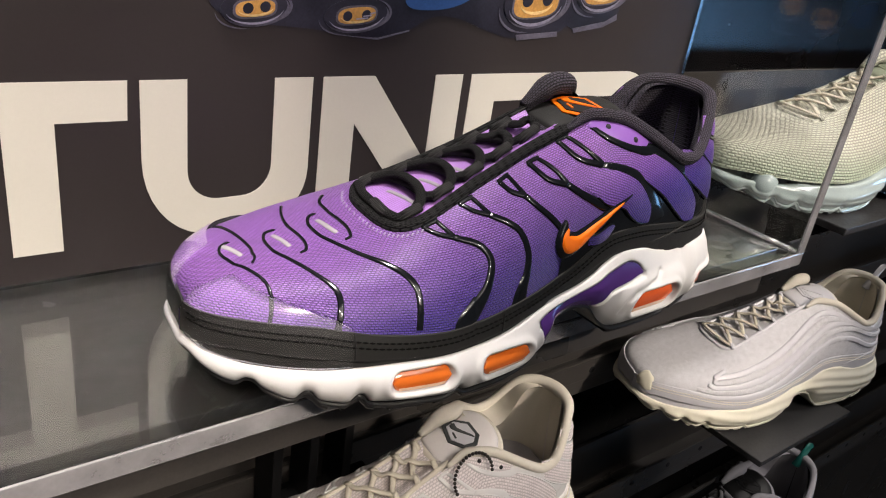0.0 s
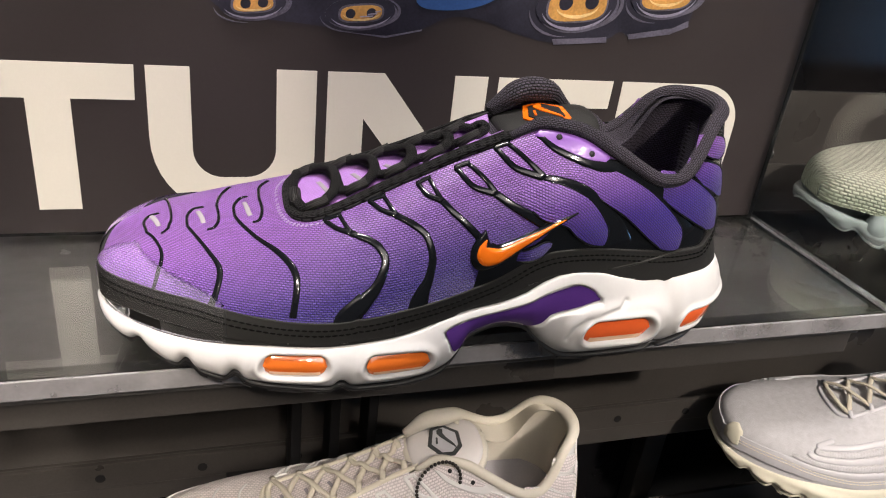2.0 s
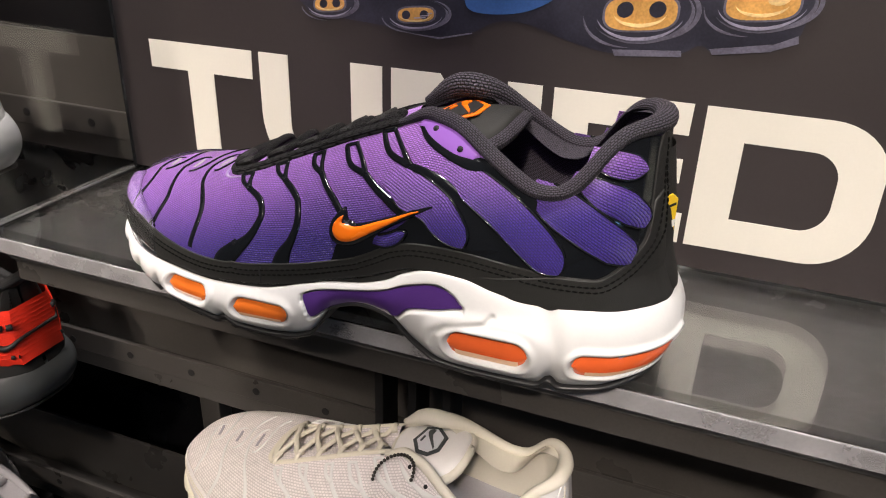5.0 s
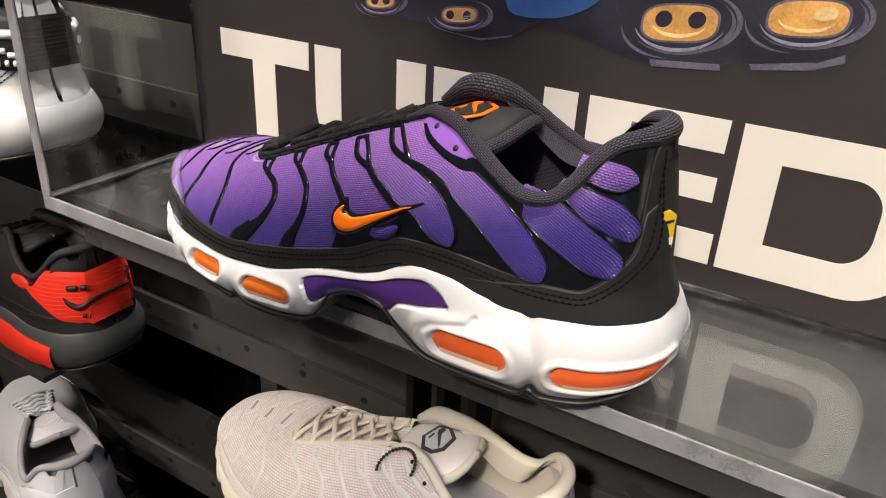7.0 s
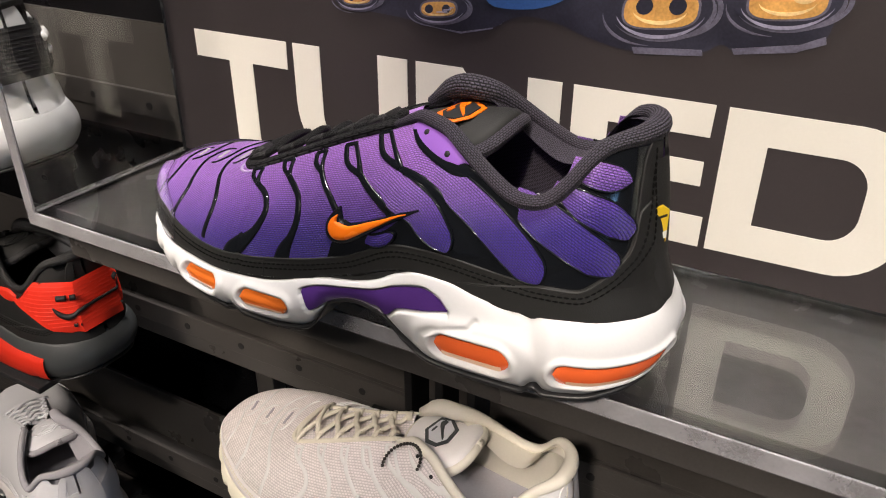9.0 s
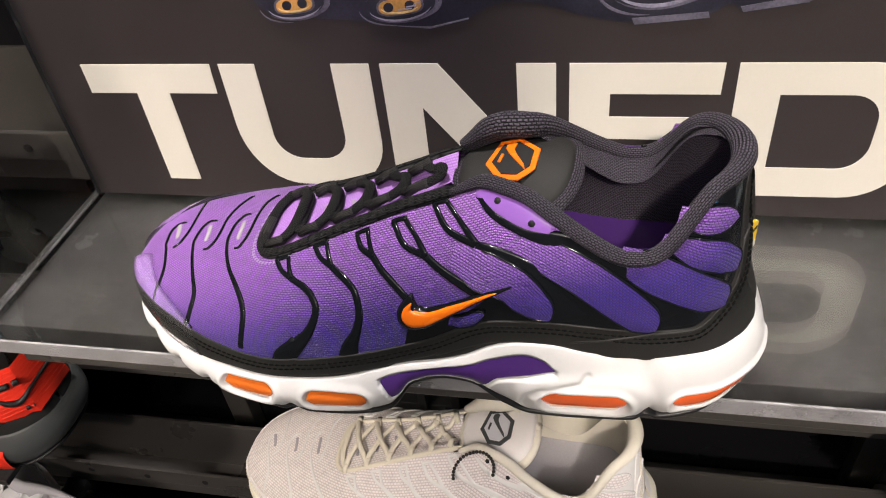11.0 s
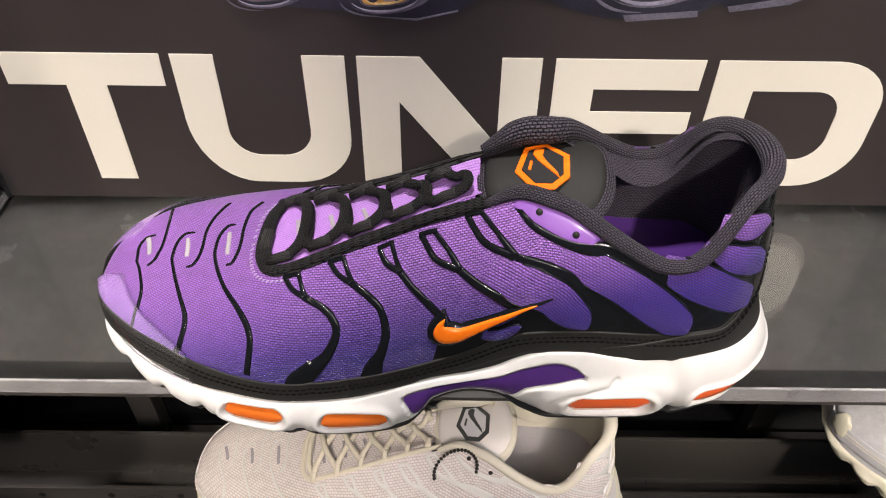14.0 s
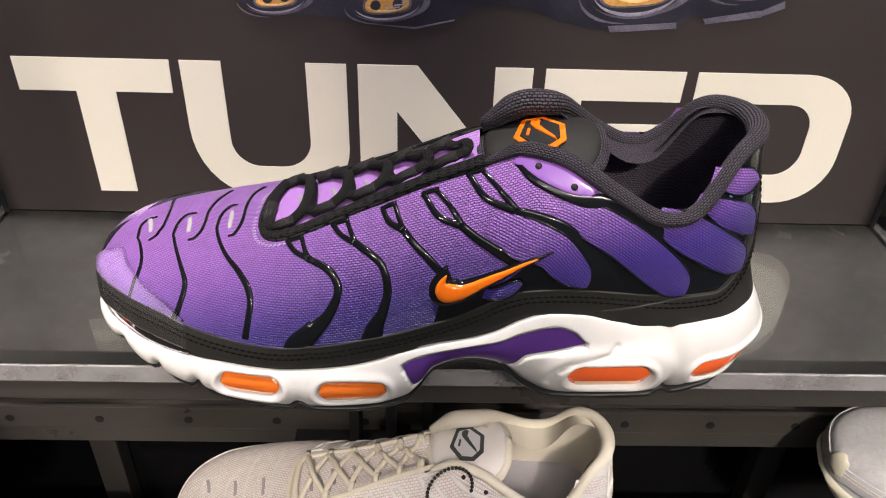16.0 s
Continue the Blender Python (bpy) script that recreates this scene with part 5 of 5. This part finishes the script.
def metal_shelf():
    ob = empty("metal_shelf", "black metal shelf carrying the clear acrylic tray", "shelf")
    part("plate", box_bm((-0.018, 0.232, 1.1765), (0.5025, 0.459, 1.1902), 0.0008), M_DECK, ob)
    part("lip", box_bm((-0.018, 0.236, 1.160), (0.5025, 0.240, 1.1765), 0.0006), M_RAIL, ob)
    for x in (0.178, 0.2045, 0.231):
        part("bracket", box_bm((x, 0.345, 0.985), (x + 0.007, 0.372, 1.1763), 0.001), M_BLACK, ob)
    part("bracket_foot", box_bm((0.135, 0.350, 0.986), (0.262, 0.366, 0.998), 0.001), M_BLACK, ob)
    for x0, x1, xb in ((-0.0160, -0.0122, -0.026), (0.4962, 0.5005, 0.513)):
        part("upright", box_bm((x0, 0.3445, 1.2004), (x1, 0.372, 1.62), 0.0008), M_GLOSSBLACK, ob, "glossy black upright beside the poster")
        for z in (1.243, 1.46):
            b = bmesh.new()
            bmesh.ops.create_cone(b, cap_ends=True, segments=20, radius1=0.0046, radius2=0.0046, depth=0.012, matrix=pose(xb, 0.362, z, 0, 90))
            bmesh.ops.bevel(b, geom=list(b.edges), offset=0.0006, segments=2, affect="EDGES")
            part("standoff", b, M_CHROME, ob, "steel standoff screw", smooth=False)
    return ob


metal_shelf()


def wall_rail(z):
    ob = empty("wall_rail", "black perforated steel rail across the display wall", "rail", "rails of the display wall")
    x0, x1, y0 = -1.3, 1.9, 0.372
    part("ledge", box_bm((x0, y0 + .002, z - .027), (x1, 0.459, z - .010), 0.001), M_RAIL, ob)
    part("bar", box_bm((x0, y0, z - .0098), (x1, y0 + .004, z + .012), 0.0008), M_RAIL, ob)
    part("back_strip", box_bm((x0, y0 + .030, z - .0098), (x1, y0 + .034, z + .060), 0.0008), M_RAIL, ob)
    for k in range(-17, 26):
        x = 0.052 + 0.0672 * k
        b2 = bmesh.new()
        bmesh.ops.create_cone(b2, cap_ends=True, segments=12, radius1=0.0034, radius2=0.0034, depth=0.001, matrix=pose(x, y0 - 0.0001, z, 90))
        part("hole", b2, M_BLACK, ob)
    return ob


for z in (0.60, 0.80, 1.0, 1.218, 1.43):
    wall_rail(z)


def wall_post(x):
    ob = empty("wall_post", "black upright post of the display wall", "post", "posts of the display wall")
    part("post", box_bm((x - .012, 0.440, 0.0), (x + .012, 0.4595, 2.6), 0.0015), M_RAIL, ob)


for x in (-0.62, -0.060, 0.560, 1.15):
    wall_post(x)

# ---------------------------------------------------------------- the other sneakers


def plate(x0, x1, y0, y1, z):
    ob = empty("shoe_plate", "small glittering black shoe shelf plate", "shelf", "shoe plates")
    part("plate", box_bm((x0, y0, z - 0.006), (x1, y1, z), 0.001), M_GLITTER, ob)
    part("arm", box_bm(((x0 + x1) / 2 - .012, y1 - .002, z - 0.016), ((x0 + x1) / 2 + .012, 0.3725, z - 0.0062), 0.001), M_BLACK, ob)
    return ob


white = runner("pale white running sneaker with cream laces on a small plate", M_PEARL, M_IVORY, M_GREYLINING, M_WHITELEATHER, M_CREAMLACE, M_CREAM, M_GLOSSWHITE, M_GLOSSWHITE, M_CREAM, M_GLOSSWHITE, M_CREAMLACE,
               M_CREAMLACE, M_GLOSSWHITE, M_WHITELEATHER, M_GRAPHITE, M_SILVERGLOSS, M_GRAPHITE, M_SILVER, M_PEARL, detail=False)
white.matrix_world = pose(0.079, 0.261, 1.003) @ Matrix.Scale(0.93, 4)
plate(0.12, 0.30, 0.225, 0.31, 1.003)


def chain():
    ob = empty("bead_chain", "dark bead chain looped round the white sneaker laces", "chain")
    bm = bmesh.new()
    t = np.linspace(-0.3, 3.3, 22)
    for k in t:
        p = upper_xyz(np.array([.180 + .013 * np.cos(k)]), np.array([.56 + .13 * np.sin(k)]), 0.0045)[0] * 0.93
        bmesh.ops.create_uvsphere(bm, u_segments=8, v_segments=6, radius=0.0011, matrix=Matrix.Translation(p))
    tagged(part("bead_string", bm, M_CHAIN, ob, smooth=True), kind="stuff")
    ob.matrix_world = pose(0.079, 0.261, 1.003)


chain()


def trainer(label, cloth, lining, inner, guard, foam, rubber, lace, pad, style="plain", toe_guard=True):
    ob = empty("sneaker", label, "sneaker", "sneakers on the display wall")
    shoe_upper(ob, cloth, lining, inner)
    if toe_guard:
        mudguard(ob, guard, lace)
    midsole(ob, foam, style, 30, 4)
    tread(ob, rubber)
    crossed_laces(ob, guard, lace)
    tongue(ob, pad, lining, guard, pad, guard)
    return ob


def waves(ob, mats, levels):
    """Long flowing bands along both sides."""
    for k, a in enumerate(levels):
        mat = mats[k % len(mats)]
        path = [(.030 + .010 * k, a + .06, .0040), (.060, a - .02, .0055), (.100, a - .06, .0058), (.140, a - .03, .0056), (.180, a + .06, .0056), (.215, a + .04, .0056), (.250, a - .05, .0052), (.272, a - .07, .0040)]
        path = below_collar(path)
        for ctrl in (path, mirrored(path)):
            strip("wave_band", ctrl, mat, ob, 0.0016, 90)


silver = trainer("silver grey sneaker with flowing bands and a cream sole", M_SILVERCLOTH, M_IVORY, M_IVORY, M_SILVERGLOSS, M_CREAM, M_CREAM, M_CREAMLACE, M_SILVERGLOSS, "wave")
waves(silver, (M_SILVERGLOSS, M_SILVERCLOTH), (.20, .28, .36, .44, .52))
tube("pull_tab", np.array([(.268, 0, .105), (.278, 0, .118), (.284, 0, .128), (.280, 0, .116), (.272, 0, .104)]), 0.0030, M_SILVERGLOSS, silver, 8, 1.0, "grey webbing pull tab")
strip("toe_tip", [(.006, 0.10, .004), (.004, .35, .010), (.004, .60, .011), (.006, .8, .004)], M_CREAM, silver, 0.0018, 30)
silver.matrix_world = pose(0.520, 0.324, 0.987, 0, 0, -13)
plate(0.575, 0.735, 0.215, 0.32, 0.987)

vapor = trainer("cream and pale green knit sneaker on an icy clear sole", M_KNITCREAM, M_KNITCREAM, M_IVORY, M_KNITCREAM, M_ICE, M_ICE, M_CREAMLACE, M_KNITCREAM, "wave", False)
for k in range(9):
    x = 0.03 + k * 0.029
    for side in (-1, 1):
        w = float((w_lat(x) if side < 0 else w_med(x)) * 0.86)
        b = bmesh.new()
        bmesh.ops.create_uvsphere(b, u_segments=14, v_segments=8, radius=0.0115, matrix=Matrix.Translation((x, side * w, float(sole_low(x)) + .0105)) @ Matrix.Diagonal((1.0, 0.8, 0.9, 1)))
        part("air_lobe", b, M_ICE, vapor, "icy clear air lobe" if k == 0 else "", smooth=True)
vapor.matrix_world = pose(0.522, 0.312, 1.203, 0, 0, -8)
plate(0.585, 0.735, 0.225, 0.325, 1.203)

dark = trainer("black mesh sneaker with grey laces and a teal heel tab", M_BLACKMESH, M_GREYLINING, M_BLACK, M_BLACK, M_GRAPHITE, M_RUBBER, M_GREYLACE, M_BLACKMESH)
tube("pull_tab", np.array([(.266, 0, .106), (.276, 0, .118), (.283, 0, .127), (.279, 0, .115), (.270, 0, .104)]), 0.0034, M_TEAL, dark, 8, 1.0, "teal webbing pull tab")
dark.matrix_world = pose(0.468, 0.270, 0.792, 0, 0, -6)
plate(0.52, 0.69, 0.215, 0.31, 0.792)

red = trainer("black sneaker with a red heel patch and red midsole", M_LEATHER, M_BLACKMESH, M_BLACK, M_LEATHER, M_GRAPHITE, M_RUBBER, M_LACE, M_LEATHER)


def heel_patch(ob, mat, z0, z1, reach, lines=0, line_mat=None, out=0.0042):
    """A patch round the back of the heel; optional raised bars across it."""
    z = np.linspace(z0, z1, 14)
    s = np.linspace(-1, 1, 60)
    rows = []
    for zz in z:
        f = float(curve((zz - z0) / (z1 - z0), [0, .05, .25, .70, .90, 1], [.22, .42, .62, 1.0, .92, .62]))
        x = UEND - .0030 - reach * np.abs(s * f) ** 1.8
        a = a_of_z(x, np.minimum(np.full_like(x, zz), z_collar(x) - 0.006))
        rows.append(upper_xyz(x, np.where(s < 0, a, 2 - a), out) + np.stack([0.0058 * np.exp(-(s / .40) ** 2), 0 * s, 0 * s], -1))
    P = np.stack(rows, 0)
    patch = link("heel_patch", grid_data("heel_patch", P), mat, ob, "bright heel patch with ribbed surface" if line_mat is None else "ribbed heel patch with plain marks")
    for k in range(lines):
        r = int(2 + k * (len(z) - 4) / max(1, lines - 1))
        tube("rib_line", P[r, 4:-4] + (P[r, 4:-4] - P[r, 4:-4].mean(0)) * 0.002, 0.0003, mat, patch, 6)
    return patch, P


def heel_marks(patch, P, mat, thin=1.0):
    """Plain bars in place of the marks on a heel patch."""
    for r, c0, c1, w in ((9, 14, 26, .0032), (5, 12, 20, .0022), (4, 20, 26, .0020), (2, 10, 13, .0022), (2, 16, 18, .0022), (2, 21, 24, .0022), (9, 34, 46, .0032), (5, 40, 48, .0022)):
        seg = P[r, c0:c1 + 1]
        tube("mark", seg + (seg - P[r].mean(0)) * 0.008, w * thin, mat, patch, 6, 1.0)


pt, PP = heel_patch(red, M_RED, .052, .098, .046, 11)


def heel_swoop(patch, P, mat):
    """A plain tapered swoop with plain bars above and below it."""
    def at(r, c):
        r0, c0 = int(r), int(c)
        fr, fc = r - r0, c - c0
        p = (P[r0, c0] * (1 - fc) + P[r0, c0 + 1] * fc) * (1 - fr) + (P[r0 + 1, c0] * (1 - fc) + P[r0 + 1, c0 + 1] * fc) * fr
        return p + np.array([0.0006, -0.0003, 0])
    path = rail([(7.0, 16), (5.4, 17), (4.6, 20), (5.2, 25), (6.6, 32), (8.0, 40)], 30)
    size = np.interp(np.linspace(0, 1, 30), [0, .2, .4, .7, 1], [.0006, .0024, .0027, .0016, .0004])
    tube("mark", np.array([at(r, c) for r, c in path]), size, mat, patch, 8)
    for r, c0, c1, w in ((9.4, 19, 23, .0026), (9.4, 24.5, 28, .0026), (9.4, 30, 35, .0026), (2.2, 20, 22.5, .0016), (2.2, 26, 27, .0016), (2.2, 31, 34, .0016)):
        tube("mark", np.array([at(r, c) for c in np.linspace(c0, c1, 5)]), w, mat, patch, 6)


heel_swoop(pt, PP, M_BLACK)


def sole_patch(ob, x0, x1, lo, hi, mat, label, out=0.0012):
    """A coloured wedge laid on the lateral and medial wall of the midsole."""
    for side in (0, 1):
        x = np.linspace(x0, x1, 50)
        fx = np.interp(arc_at(x), RARC, np.arange(len(RARC)))
        if side:
            fx = len(RARC) - 1 - fx
        k = np.arange(len(RARC))
        R2 = np.stack([np.interp(fx, k, RING[:, j]) for j in (0, 1)], -1)
        N2 = np.stack([np.interp(fx, k, RNORM[:, j]) for j in (0, 1)], -1)
        zt, zb = z_rim(x), sole_low(x)
        rows = []
        for r in np.linspace(0, 1, 10):
            v = np.interp(x, [x0, x1], lo) * (1 - r) + np.interp(x, [x0, x1], hi) * r
            z = zt * (1 - v) + zb * v
            d = 0.0045 * np.sin(np.pi * np.clip(v, 0, 1)) ** 0.8 * np.clip((zt - zb) / 0.02, .25, 1) + out * np.sin(np.pi * r) ** 0.3
            rows.append(np.stack([R2[:, 0] + N2[:, 0] * d, R2[:, 1] + N2[:, 1] * d, z], -1))
        link("sole_wedge", grid_data("sole_wedge", np.stack(rows, 1)), mat, ob, label if not side else "")


sole_patch(red, .090, .262, (.02, .30), (.95, .98), M_RED, "red midsole wedge", 0.0030)
for sgn in (1, -1):
    path = [(.215, .30, .004), (.222, .28, .010), (.230, .27, .011), (.238, .27, .004)]
    strip("red_tab", path if sgn > 0 else mirrored(path), M_RED, red, 0.0022, 20)
red.matrix_world = pose(-0.384, 0.297, 0.994)
plate(-0.30, -0.13, 0.245, 0.335, 0.994)

grey = trainer("grey white leather sneaker with a grey lining", M_GREYWHITE, M_GREYLINING, M_GREYLINING, M_GREYWHITE, M_WHITELEATHER, M_WHITELEATHER, M_GREYWHITE, M_GREYWHITE)
pg, PG = heel_patch(grey, M_GREYWHITE, .060, .092, .046, 0)
grey.matrix_world = pose(-0.3875, 0.346, 0.782, 0, 0, -20)
plate(-0.33, -0.16, 0.225, 0.335, 0.782)

mono = trainer("black and white sneaker with a ribbed black heel patch", M_BLACKMESH, M_BLACKMESH, M_BLACK, M_GLOSSWHITE, M_WHITE, M_RUBBER, M_LACE, M_BLACKMESH)
pm, PM = heel_patch(mono, M_BLACK, .066, .100, .040, 10)
heel_marks(pm, PM, M_GLOSSWHITE)
for base in ([(.150, .30, .006), (.185, .34, .010), (.220, .42, .012), (.248, .44, .011), (.268, .50, .008)], [(.190, .12, .006), (.225, .22, .012), (.250, .32, .012), (.268, .30, .008)]):
    base = below_collar(base)
    for ctrl in (base, mirrored(base)):
        strip("white_wave", ctrl, M_GLOSSWHITE, mono, 0.0030, 50, 9, "white moulded wave")
mono.matrix_world = pose(-0.352, 0.262, 1.203)
plate(-0.32, -0.15, 0.215, 0.315, 1.203)


def spot_fixture(x, y):
    ob = empty("spot_fixture", "black ceiling spot lamp with a bright lens, out of view", "lamp", "ceiling spots")
    b = bmesh.new()
    bmesh.ops.create_cone(b, cap_ends=True, segments=24, radius1=0.075, radius2=0.06, depth=0.12, matrix=Matrix.Translation((x, y, 2.90)))
    part("housing", b, M_BLACK, ob, smooth=False)
    b = bmesh.new()
    bmesh.ops.create_circle(b, cap_ends=True, segments=24, radius=0.055, matrix=Matrix.Translation((x, y, 2.836)))
    part("lens", b, M_LENS, ob)
    b = box_bm((x - .01, y - .01, 2.958), (x + .01, y + .01, 3.0))
    part("stem", b, M_BLACK, ob)


# the last fixture belongs to the added lower-shelf spot and is made up
for eye, *rest in SPOTS:
    spot_fixture(*eye)


def wall_screen():
    # unseen stand-in source, placed to give the back panel its blue reflection
    ob = empty("light_screen", "blue lit screen added out of view for the wall reflection", "screen")
    part("screen_frame", box_bm((3.46, -1.80, 0.78), (3.499, -1.26, 1.20), 0.004), M_BLACK, ob)
    part("screen_glass", box_bm((3.452, -1.77, 0.81), (3.458, -1.29, 1.17)), M_SCREEN, ob, "glowing pale blue screen")


wall_screen()
